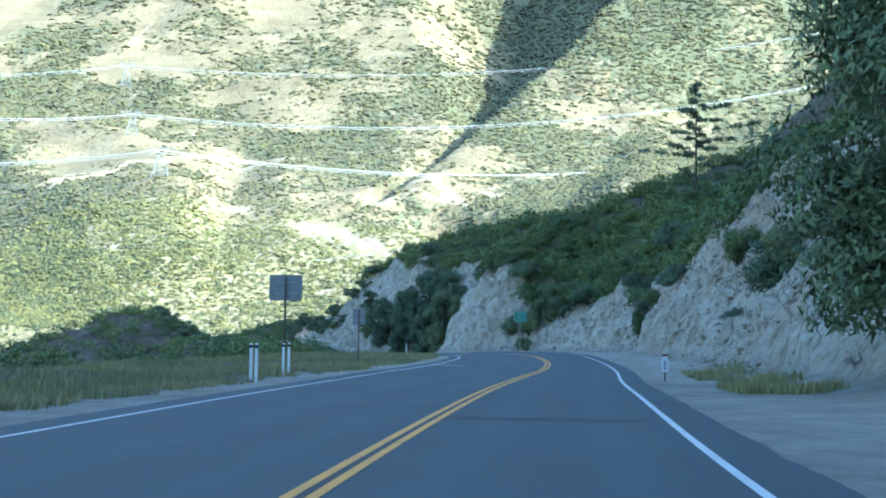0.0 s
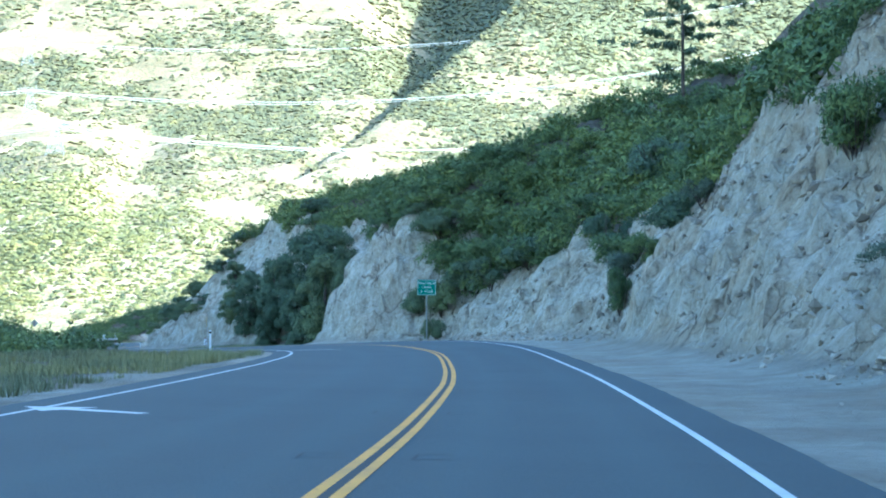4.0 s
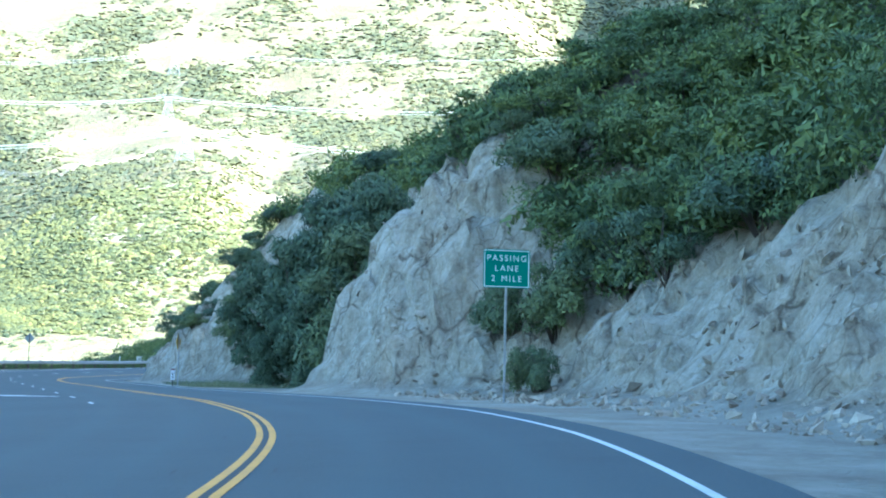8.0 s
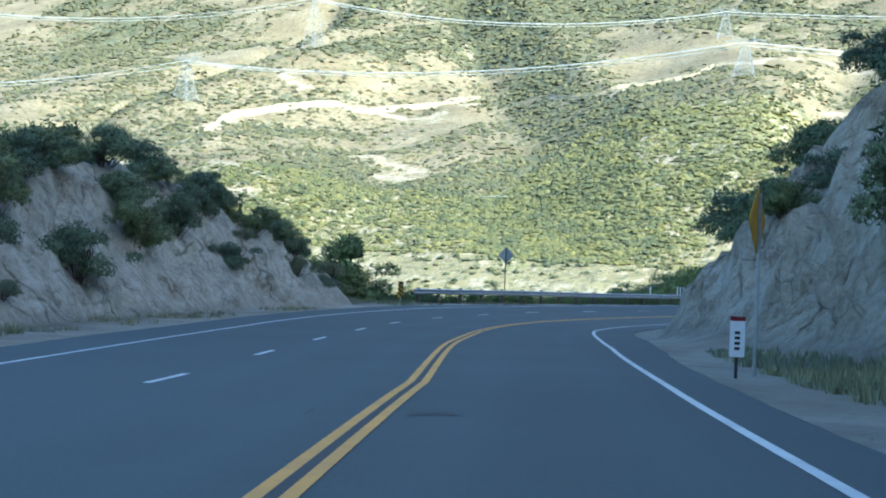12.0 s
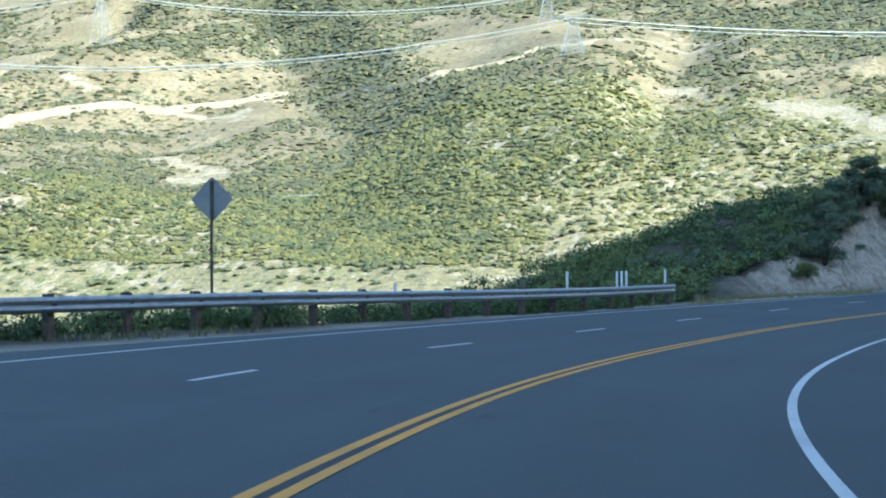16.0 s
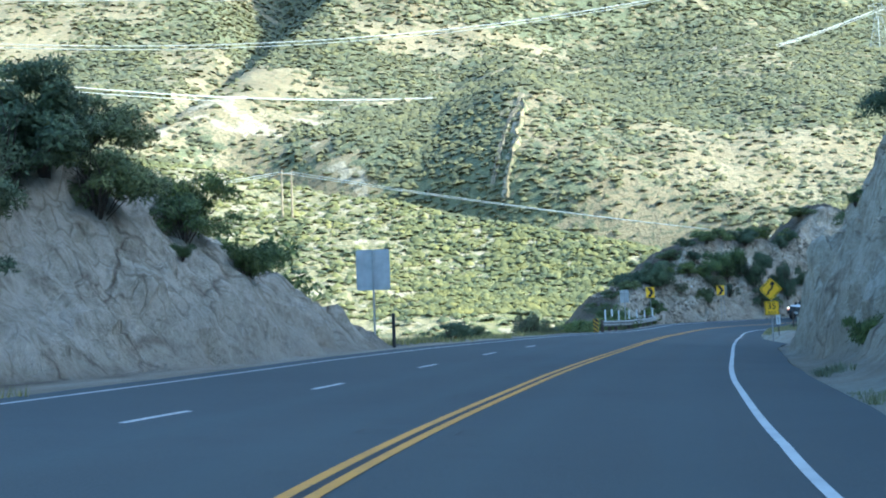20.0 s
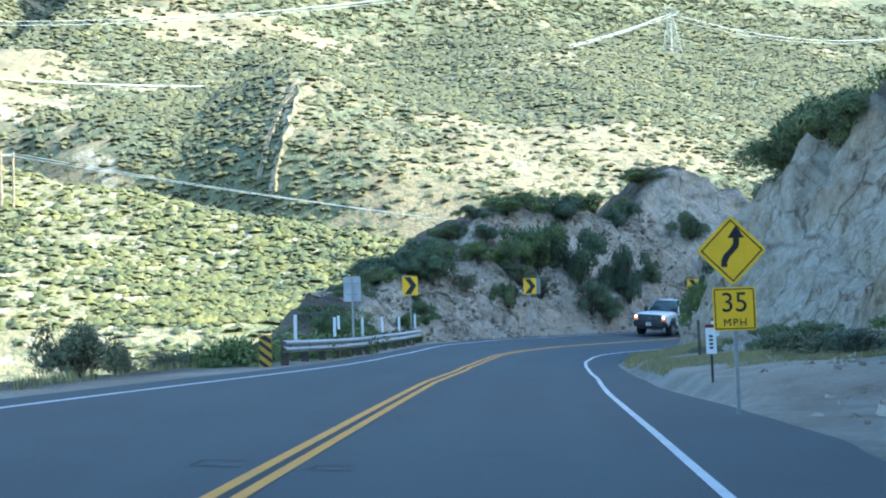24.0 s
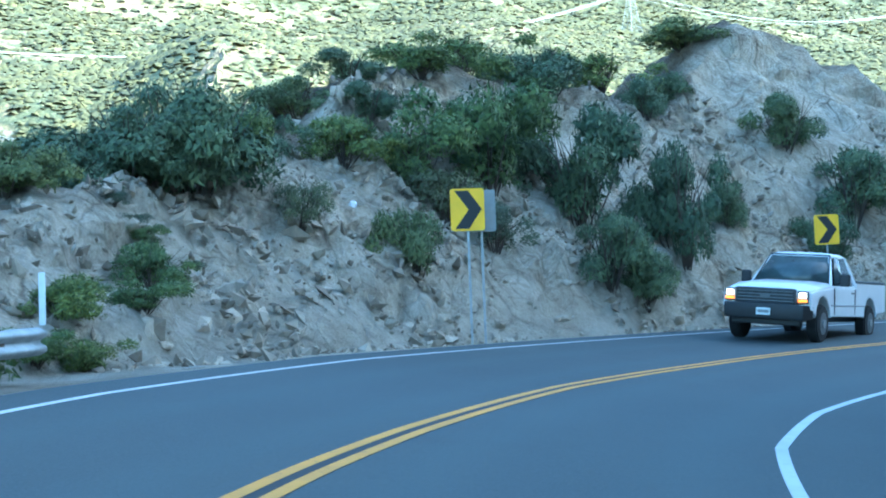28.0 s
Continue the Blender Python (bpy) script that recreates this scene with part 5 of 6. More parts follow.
crumpled("litter", 406.8, -10.7, 0.22, 0.26, "white plastic bag caught on the bank")


# ---- marks on the asphalt ----
def road_mark(name, s, d, outline, mat, lift=0.006, turn=0.0):
    """A flat painted shape: its outline in metres to the right and ahead."""
    bm = bmesh.new()
    a = math.radians(turn)
    vs = []
    for u, v in outline:
        u, v = u * math.cos(a) - v * math.sin(a), u * math.sin(a) + v * math.cos(a)
        x, y = along(s + v, d + u)
        vs.append(bm.verts.new((float(x), float(y), float(road_z(s + v, d + u)) + lift)))
    bm.faces.new(vs)
    bmesh.ops.triangulate(bm, faces=bm.faces)
    for f in bm.faces:
        if f.normal.z < 0:
            f.normal_flip()
    return part(name, bm, mat, road)


ARROW = [(-0.12, -2.6), (0.12, -2.6), (0.15, 0.5), (0.55, 0.5), (0.0, 2.6), (-0.55, 0.5), (-0.15, 0.5)]
for _s, _d, _a in ((70.6, -6.3, 60), (122.5, -6.0, 24), (166.5, -5.9, 24)):
    road_mark("lane_arrow", _s, _d, ARROW if _a < 30 else [(u, v * 0.45) for u, v in ARROW], M_WHITE, turn=_a)
_rng = np.random.default_rng(31)
for _i in range(58):
    _s = 4 + 6.7 * _i
    for _o in (-0.52, 0.52):
        _w, _l = _rng.uniform(0.16, 0.26), _rng.uniform(0.22, 0.34)
        _d = float(YELLOW(_s)) + _o + _rng.uniform(-0.06, 0.06)
        _t = 0.035
        road_mark("tar_mark", _s, _d, [(-_w, -_l), (_w, -_l * 0.9), (_w, -_l * 0.9 + _t), (-_w + _t, -_l + _t), (-_w + _t, _l - _t), (_w * 0.7, _l - _t), (_w * 0.6, _l), (-_w, _l * 0.95)], M_TAR, 0.005)
_bm_s = np.linspace(-1.9, 1.5, 12)
road_mark("asphalt_patch", 23.0, 0, [(u, -0.35 + 0.12 * math.sin(u * 5)) for u in _bm_s] + [(u, 0.5 + 0.15 * math.sin(u * 4 + 1)) for u in _bm_s[::-1]], M_TAR, 0.004)


# ---- power lines on the mountain ----
M_CABLE = plain("aluminium_cable", (0.72, 0.72, 0.69), 0.5, 0.0, 0.05, 0.05)
M_LATTICE = plain("galvanised_lattice", (0.50, 0.52, 0.52), 0.6, 0.2, 0.15, 0.3)
M_POLE = plain("bleached_pole_timber", (0.46, 0.36, 0.24), 0.85, 0, 0.25, 0.8)
M_DIRT = plain("pale_trench_soil", (0.42, 0.34, 0.22), 0.95, 0, 0.4, 0.3)


def beams(pairs, r, sides=4):
    bm = bmesh.new()
    for a, b in pairs:
        rod(bm, a, b, r, sides)
    return bm


def pylon(x, y, height, turn):
    """Lattice tower: four splayed legs, a waist, a wide cross-arm and two horns."""
    ob = new("power_pylon")
    ob.matrix_world = pose(x, y, float(mountain_z(np.array(x), np.array(y))) - 0.5, 0, 0, turn)
    waist, half, top = height * 0.66, 1.5, 1.3
    feet = [(-4.4, -4.4), (4.4, -4.4), (4.4, 4.4), (-4.4, 4.4)]
    neck = [(-half, -half), (half, -half), (half, half), (-half, half)]
    at = lambda i, k: Vector((feet[i][0] * (1 - k) + neck[i][0] * k, feet[i][1] * (1 - k) + neck[i][1] * k, waist * k))
    for i in range(4):
        part("leg", beams([(at(i, -0.03), at(i, 1.0))], 0.13), M_LATTICE, ob)
    lace = []
    for k in range(5):
        a, b = k / 5, (k + 1) / 5
        for i in range(4):
            j = (i + 1) % 4
            lace += [(at(i, a), at(j, b)), (at(j, a), at(i, b)), (at(i, b), at(j, b))]
    part("lattice_bracing", beams(lace, 0.06), M_LATTICE, ob)
    arm = [((-8, 0, height * 0.86), (8, 0, height * 0.86)), ((-8, 0, height * 0.86), (0, 0, height * 0.93)), ((8, 0, height * 0.86), (0, 0, height * 0.93))]
    part("cross_arm", beams(arm, 0.12), M_LATTICE, ob)
    for sx in (-1, 1):
        part("horn", beams([((sx * half, 0, waist), (sx * 3.2, 0, height * 0.86)), ((sx * 3.2, 0, height * 0.86), (sx * 3.4, 0, height)), ((-sx * half, 0, waist), (sx * 3.2, 0, height * 0.86))], 0.11), M_LATTICE, ob)
    for sx in (-7.2, 0, 7.2):
        part("insulator", beams([((sx, 0, height * 0.86), (sx, 0, height * 0.78))], 0.14, 6), M_LATTICE, ob)
    return tagged(ob, "grey steel lattice power pylon on the mountainside", "power pylon", "power pylons")


def cable(a, b, sag, r, label="pale overhead power cable strung across the valley", n=28):
    a, b = Vector(a), Vector(b)
    bm = bmesh.new()
    last = None
    side = (b - a).cross(Vector((0, 0, 1))).normalized()
    for i in range(n + 1):
        k = i / n
        p = a.lerp(b, k) - Vector((0, 0, 4 * sag * k * (1 - k)))
        ring = [bm.verts.new(p + side * math.cos(q) * r + Vector((0, 0, math.sin(q) * r))) for q in (0, 1.571, 3.1416, 4.712)]
        if last:
            for j in range(4):
                bm.faces.new((last[j], last[(j + 1) % 4], ring[(j + 1) % 4], ring[j]))
        last = ring
    me = bpy.data.meshes.new("power_cable")
    bm.to_mesh(me)
    bm.free()
    me.materials.append(M_CABLE)
    return tagged(new("power_cable", me), label, "power cable", "power cables")


def line_of(places, sags, r):
    """Three conductors from tower to tower; places are (x, y, height of the wires), sags one for each span."""
    for off in (-4.0, 0, 4.0):
        for a, b, sag in zip(places[:-1], places[1:], sags):
            dx, dy = b[0] - a[0], b[1] - a[1]
            n = math.hypot(dx, dy)
            ox, oy = -dy / n * off, dx / n * off
            lift = 0.9 if off == 0 else 0.0
            cable((a[0] + ox, a[1] + oy, a[2] + lift), (b[0] + ox, b[1] + oy, b[2] + lift), sag, r)


def tower_top(x, y, top, turn):
    g = float(mountain_z(np.array(x), np.array(y)))
    h = max(18.0, top - g)
    pylon(x, y, h, turn)
    return x, y, g - 0.5 + h * 0.79


_p1, _p3, _p5 = tower_top(-404, 736, 106, -5), tower_top(-147, 762, 104, 5), tower_top(404, 1097, 211, 15)
_p2, _p4 = tower_top(-412, 866, 163, -8), tower_top(-200, 938, 156, 12)
_p6 = tower_top(-260, 1190, 240, 5)
line_of([(-640, 700, 96), _p1, _p3, _p5, (700, 1200, 235)], (9, 9, 33, 15), 0.13)
line_of([(-640, 800, 150), _p2, _p4, (330, 1010, 210), (560, 1100, 256)], (10, 10, 24, 11), 0.13)
line_of([(-600, 1130, 232), _p6, (450, 1240, 312)], (15, 30), 0.14)


def timber_frame(x, y, height, apart, turn):
    ob = new("power_pole")
    g = float(mountain_z(np.array(x), np.array(y)))
    ob.matrix_world = pose(x, y, g - 0.5, 0, 0, turn)
    for sx in (-apart / 2, apart / 2):
        bm = bmesh.new()
        limb(bm, [(sx, 0, 0), (sx, 0, height + 0.5)], [0.3, 0.2], 8)
        part("pole", bm, M_POLE, ob)
    part("cross_arm", beams([((-apart * 0.9, 0, height - 0.6), (apart * 0.9, 0, height - 0.6))], 0.16), M_POLE, ob)
    tagged(ob, "pair of bleached timber poles with a cross-arm on the green ridge", "power pole")
    return g + height - 0.5


_t = timber_frame(4, 652, 12.5, 2.6, 10)
for _o in (-1.8, 1.8):
    cable((-400, 635 + _o, 50), (4 + _o, 652, _t), 17, 0.07)
    cable((4 + _o, 652, _t), (170, 520 + _o, 12), 2.5, 0.06)

# an eroded trench straight down the slope
_s = np.linspace(0, 1, 40)
_x, _y = 99 - 27 * _s + 2.2 * rough(_s * 9, 0 * _s, 71, 3), 780 - 66 * _s
_w = 0.5 + 0.9 * wave(_s * 11, 0 * _s, 72)
_g = np.stack([np.stack([_x + k * _w, _y, mountain_z(_x + k * _w, _y) + h], -1) for k, h in ((-1, 0.1), (-0.6, 0.9), (0, 0.2), (0.6, 0.9), (1, 0.1))], 1)
tagged(sheet("trench", _g, M_DIRT), "pale eroded trench running straight down the mountainside", "trench", kind="structure")


# ---- single bushes, by kind: distance along, offset, width, height ----
def bushes(kind, rows):
    for i, (s, d, w, h) in enumerate(rows):
        bush(kind, s, d, w * 1.2, h, i * 53.0)


bushes("dark", [(80, 10.8, 4.1, 3.9), (122, 12.3, 3.3, 2.7), (138, 18.8, 4.6, 4.1), (134.4, 13.3, 2.6, 3.4), (148, 14.2, 3.6, 3.0), (76, 11.5, 3.5, 3.0), (68, 11.5, 3.0, 3.0), (156.5, 11.2, 2.8, 3.4), (158.8, 10.2, 2.2, 2.8), (154, 12.8, 3.2, 3.2), (151, 12.6, 2.8, 2.6), (160.5, 12.8, 3.4, 2.8), (153.5, 9.4, 1.4, 2.2)])
bushes("green", [(95, 10.9, 2.5, 3), (115, 16, 3, 2), (119.5, 16.4, 1.6, 1.6), (119.4, 8.4, 1.6, 2.5), (140.7, 14.6, 2.5, 2.5), (118.7, 9.6, 1.7, 1.9), (136.6, 19.8, 1.7, 1.3), (127, 11.5, 2.6, 2.4)])
bushes("grey", [(110, 9.6, 1.4, 1.4), (86, 9.4, 1.4, 1.1), (124, 9.8, 2.2, 1.9), (206.6, -13.4, 0.9, 0.7), (200.8, -12.6, 0.8, 0.6), (193.7, -11.2, 1.4, 1.0), (189, -11.0, 1.6, 1.0), (183, -10.6, 1.5, 0.9)])
bushes("green", [(397.8, -9.2, 1.3, 0.8), (399.2, -8.9, 1.2, 0.6), (401.2, -10.6, 0.6, 0.35)])
# the front rows of brush above the first cut
_rng = np.random.default_rng(63)
for _i, (_a, _b) in enumerate(clear_of(_rng, 900, 2.55)):
    _s = 60 + _a
    _f, _h, _q = (float(np.interp(_s, CUT[0], CUT[k])) for k in (1, 2, 3))
    if _i % 3 == 0 and _b > 8:
        continue
    _w = _rng.uniform(2.6, 4.0)
    bush("dark" if _i % 4 == 0 else "green", _s, _f + _h / _q + 0.6 + _b, _w, _w * _rng.uniform(0.55, 0.8), _i * 47.0, 0.16)
# right of the spur and along the skyline of the next one
bushes("green", [(166.2, 11.4, 2.6, 2.3), (167.6, 13.2, 3.0, 2.6), (168.6, 15.6, 3.2, 2.8), (165.0, 13.0, 3.0, 2.5), (169.4, 18.4, 3.4, 2.8), (166.4, 16.6, 3.2, 2.6), (162.5, 13.4, 3.0, 2.0), (161.0, 15.4, 3.2, 2.2), (163.4, 17.4, 3.2, 2.2), (159.6, 17.6, 3.2, 2.2), (162.2, 20, 3.4, 2.2), (165.2, 20, 3.4, 2.4), (158.4, 20.4, 3.4, 2.4)])
bushes("green", [(157, 13.4, 3.0, 2.4), (155, 14, 3.2, 2.8), (158.8, 12.6, 2.4, 2.0), (152.5, 13, 3.0, 2.4), (156, 16.4, 3.4, 2.8), (160.4, 14.6, 2.8, 2.2), (150, 14.6, 3.0, 2.4), (163, 15, 2.6, 2.0)])
bushes("dark", [(216.5, 7.2, 2.0, 1.6), (217, 8.8, 2.2, 1.7), (217.6, 10.4, 2.4, 1.8), (218, 12, 2.4, 1.8), (218.4, 13.6, 2.4, 1.8), (218.4, 15.4, 2.6, 1.9), (217, 17.4, 2.6, 1.9), (213.5, 18.6, 2.8, 2.0), (209, 18.2, 2.8, 2.0), (204.5, 17.6, 2.8, 2.0), (200, 16.8, 2.8, 2.0), (195, 16.4, 2.8, 2.0), (221, 6.4, 1.8, 1.5)])
# round the inner side of the next bend
bushes("dark", [(226, 7.6, 3.0, 2.6), (229, 8.0, 3.0, 2.6), (224, 9.0, 3.0, 2.6), (232, 8.6, 2.6, 2.2), (222, 7.6, 2.6, 2.2)])
# the hump
bushes("grey", [(238, -13.2, 1.3, 1.0), (236, -13.8, 1.4, 1.2), (240, -13.6, 1.3, 1.0), (242, -14.2, 1.4, 0.9)])
bushes("dark", [(234, -15.2, 2.0, 1.6), (237, -15.4, 2.2, 1.7), (240, -16.0, 2.2, 1.6), (229, -14.2, 1.8, 1.4)])
bushes("dark", [(199, -15.0, 2.4, 1.9), (204, -16.5, 2.8, 2.2), (211, -16.3, 2.6, 2.2), (216, -17.0, 2.4, 1.9), (219, -17.5, 2.8, 1.9), (209, -18.0, 3.0, 1.8), (196, -17.0, 2.8, 1.8), (224, -17.6, 2.6, 1.9), (228, -17.6, 2.6, 1.8), (191, -15.0, 2.4, 1.5), (233, -17.2, 2.2, 1.6), (214, -14.2, 2.2, 2.0), (221, -14.9, 2.2, 2.2), (226, -15.4, 2.0, 2.2), (207, -14.4, 2.0, 1.9), (230, -15.8, 2.0, 1.9), (222.5, -16.4, 2.4, 1.8), (213, -17.4, 2.6, 1.9), (231.5, -16.6, 2.2, 1.7), (236, -16.6, 2.0, 1.5)])
bushes("grey", [(235, -15.6, 1.3, 0.9), (239, -16.2, 1.4, 0.9), (243, -15.8, 1.2, 0.8), (231.5, -14.6, 1.0, 0.7)])
bushes("green", [(252, -17.0, 2.0, 1.2), (256, -15.5, 1.6, 1.0), (243.5, -19, 2.4, 1.6), (238.5, 5.0, 1.1, 1.5), (249.5, -17.8, 4.4, 3.2), (252.5, -18.8, 3.8, 2.8), (246.8, -18.4, 3.0, 1.8)])
# the spur beside the second rail
bushes("dark", [(317.6, -13.8, 2.4, 1.9), (315, -15.2, 3.0, 2.5), (318.6, -14.9, 2.6, 2.0), (312, -14.6, 2.6, 2.2), (309, -14.0, 2.4, 2.0), (313, -15.4, 2.4, 1.9), (319, -15.6, 2.2, 1.6), (310.5, -14.6, 2.2, 1.8), (307, -16, 2.6, 1.9), (303, -17, 2.6, 1.9), (299, -18, 2.6, 1.8)])
bushes("green", [(323.7, -13.8, 2.1, 1.8), (325.3, -12.7, 1.8, 1.4), (322, -13.3, 1.9, 1.5), (324, -12.2, 1.3, 1.1), (320.8, -12.9, 0.6, 0.5), (305.3, -13.3, 1.2, 0.9), (289.3, -11.6, 1.2, 0.9), (318, 4.6, 0.9, 0.9), (335, 5.8, 0.6, 0.6), (296, 8.2, 1.0, 0.9)])
bushes("dark", [(350.9, -11.6, 1.6, 1.1), (352.2, -11.2, 1.4, 1.0), (353.6, -10.9, 1.0, 0.5)])
bushes("grey", [(364.6, -9.9, 1.5, 1.7), (365.6, -10.2, 1.3, 1.3), (369.3, -10.4, 1.1, 0.9), (373, -9.8, 1.2, 0.8), (377, -10.2, 1.5, 1.0), (383, -9.6, 1.5, 1.1), (381, -10.6, 1.6, 1.1), (343, -14.4, 1.6, 0.7), (336, -13, 1.2, 0.5)])
bushes("dark", [(377.2, 7.0, 1.5, 1.0), (374.8, 7.6, 1.6, 1.0)])
bushes("grey", [(371.5, 6.9, 1.8, 0.9), (369.0, 7.6, 1.7, 0.9), (377.0, 5.1, 0.9, 0.35)])
bushes("green", [(366, 8.4, 1.8, 1.1), (394.3, 5.1, 1.6, 2.2), (390.5, -9.2, 1.3, 1.3), (393.5, -9.0, 1.2, 1.0), (396.5, -8.6, 0.9, 0.6)])
# along the top of the cut and in the recess behind the markers
bushes("dark", [(349, 8.2, 2.6, 2.4), (351, 9.4, 3.0, 2.8), (347, 9.6, 3.0, 2.6), (344, 10.4, 3.0, 2.6), (340, 11.0, 3.0, 2.6), (353.5, 10.6, 2.6, 2.4), (336, 11.4, 3.0, 2.6), (331, 11.6, 2.8, 2.4), (399, 8.4, 2.4, 2.2), (395.5, 9.2, 2.8, 2.6), (392, 10.4, 2.8, 2.6), (388, 11.5, 3.0, 2.6), (402, 8.0, 2.4, 2.0), (360, 12.4, 2.8, 2.4), (366, 12.8, 2.8, 2.4), (356, 11.2, 2.4, 2.4), (405.5, 6.6, 2.2, 2.6)])
# the bank on the bend
bushes("dark", [(403.4, -11.6, 2.7, 3.2), (402.2, -11.9, 2.1, 2), (401, -12.3, 1.8, 1.3), (406.2, -12.6, 1.5, 1.6), (409, -12.4, 1.3, 1.1), (407, -9.3, 1.3, 2), (413.8, -10.8, 2.7, 4), (412.8, -8.9, 1.7, 2.2), (413.8, -8.7, 1.4, 1.7), (415.9, -9.4, 2, 4), (418.1, -10, 1.4, 2), (423, -13.1, 2.2, 2.3)])
bushes("dark", [(423.4, -10.9, 2.5, 2.9), (427.2, -11.0, 2.8, 4.6), (429, -13.5, 3, 3.2), (418.8, -13.8, 1.5, 1.8), (410.4, -14.8, 1.8, 1.1), (416.2, -14.8, 2.7, 2.3), (423.2, -18, 2.8, 1.3), (420.6, -15.9, 2.1, 1.6), (399.6, -11.9, 1.5, 1.2), (397.6, -12.0, 1.6, 1.0), (395.6, -12.2, 1.6, 0.8), (421.4, -9.6, 1.8, 2)])
bushes("green", [(411.2, -11.1, 2.8, 3.3), (409.1, -11.2, 2.2, 2.3), (407.4, -11.5, 1.8, 1.3), (412.3, -14.5, 2.2, 1.2), (404.2, -11.4, 1.3, 1.6), (413, -12.2, 1.5, 1.8), (414, -15.3, 2.4, 1.8), (418.4, -15.3, 2.4, 1.7), (430, -17, 2.2, 1.6), (400.2, -9.6, 1.1, 0.9), (397.2, -8.4, 0.9, 0.6)])
bushes("grey", [(404.8, -10.2, 0.9, 1.1), (409.3, -10.5, 1.7, 1.7), (410.2, -10, 1.4, 1.5), (400.9, -10.9, 0.4, 0.3), (401.1, -10.7, 0.5, 0.3), (401.3, -10.5, 0.4, 0.3), (401.8, -10.0, 0.3, 0.2), (394, -11.5, 1.6, 0.8), (391, -11.8, 1.6, 0.7), (387, -11.4, 1.6, 0.7)])
bushes("dark", [(405.4, -13.6, 2.4, 1.7), (407.0, -13.9, 2.2, 1.4), (403.8, -13.3, 2.6, 1.8), (408.6, -14.2, 2.0, 1.2), (402.2, -13.4, 2.4, 1.6)])


# ---- grass ----
def grass(name, seed, n, where, height, label, blades=9, mat=M_GRASS):
    rng = np.random.default_rng(seed)
    s, d = where(rng, n)
    n = len(s)
    x, y = along(s, d)
    z = ground_z(s, d)
    h = height * (0.35 + 0.9 * wave(s / 2.3, d / 2.3, seed)) * rng.uniform(0.6, 1.2, n)
    a = rng.uniform(0, 6.28, (n, blades))
    r = rng.uniform(0.0, 0.16, (n, blades))
    bx, by = x[:, None] + np.cos(a) * r, y[:, None] + np.sin(a) * r
    lean = h[:, None] * rng.uniform(0.1, 0.6, (n, blades))
    tx, ty = bx + np.cos(a) * lean, by + np.sin(a) * lean
    tz = z[:, None] + h[:, None] * rng.uniform(0.6, 1.05, (n, blades))
    w = 0.012 + 0.012 * h[:, None]
    px, py = -np.sin(a) * w, np.cos(a) * w
    low = z[:, None] + 0 * a - 0.03
    v = np.stack([np.stack([bx - px, by - py, low], -1), np.stack([bx + px, by + py, low], -1), np.stack([tx, ty, tz], -1)], 2).reshape(-1, 3)
    return merged(name, v, np.arange(len(v)).reshape(-1, 3), mat, label, "grass")


def field(s0, s1, d0, d1, gap, seed):
    def where(rng, n):
        s, d = rng.uniform(s0, s1, n), rng.uniform(d0, d1, n)
        clear = np.where(d > 0, np.interp(s, CUT[0], CUT[1]) - 0.4 - d, d - (LEFT(s) - PAVE_L(s)) + np.interp(s, BANK[0], BANK[1]) + 8 * (np.interp(s, BANK[0], BANK[2]) < 0.6))
        keep = (wave(s / 3.1, d / 1.9, seed) > gap) & (clear > 0)
        return s[keep], d[keep]
    return where


grass("verge_grass", 81, 16000, field(-5, 112, -19, -8.6, 0.36, 811), 0.30, "tall pale dry grass on the sandy verge")
grass("verge_grass", 82, 1500, field(36, 68, 4.6, 8.0, 0.45, 821), 0.4, "thin dry grass round the roadside marker")
grass("verge_grass", 83, 2600, field(186, 216, 4.2, 9.0, 0.45, 831), 0.32, "green and dry grass tufts on the verge")
grass("verge_grass", 84, 6500, field(367, 387, 3.1, 8.2, 0.34, 841), 0.13, "yellow dry grass on the sandy verge", mat=M_STRAW)
grass("verge_grass", 85, 3500, field(160, 262, -17, -11.0, 0.5, 851), 0.24, "grass tufts at the foot of the bank")
grass("verge_grass", 86, 1000, field(286, 304, -14.5, -8.9, 0.45, 861), 0.22, "grass and weeds along the rail")
grass("verge_grass", 88, 350, field(305, 317, 3.3, 4.3, 0.4, 881), 0.16, "green weeds at the edge of the asphalt")
grass("verge_grass", 87, 1500, field(337, 400, -13.5, -8.6, 0.5, 871), 0.3, "sparse dry weeds along the verge")


# ---- loose stones ----
def rock_material():
    m, n, l, b = material("broken_granite", 0.95)
    g = n.new("ShaderNodeNewGeometry")
    c = ramp(n, l, g.outputs["Random Per Island"], [(0.0, (0.20, 0.165, 0.125)), (0.5, (0.36, 0.31, 0.24)), (1.0, (0.50, 0.445, 0.36))])
    c = mix(n, l, 0.7, c, ramp(n, l, noise_of(n, l, 7, 5, 0.7), [(0.3, (0.6, 0.58, 0.55)), (0.65, (1, 1, 1))]), "MULTIPLY")
    l.new(c, b.inputs["Base Color"])
    return m


def rock_kind(seed):
    rng = np.random.default_rng(seed)
    bm = bmesh.new()
    bmesh.ops.create_icosphere(bm, subdivisions=1, radius=0.5)
    for v in bm.verts:
        v.co = Vector((v.co.x * 1.25, v.co.y * 0.85, v.co.z * 0.6)) * float(rng.uniform(0.72, 1.2))
    me = bpy.data.meshes.new("rock")
    bm.to_mesh(me)
    bm.free()
    me.materials.append(M_ROCK)
    return me


M_ROCK = rock_material()
ROCKS = [rock_kind(i) for i in range(91, 97)]


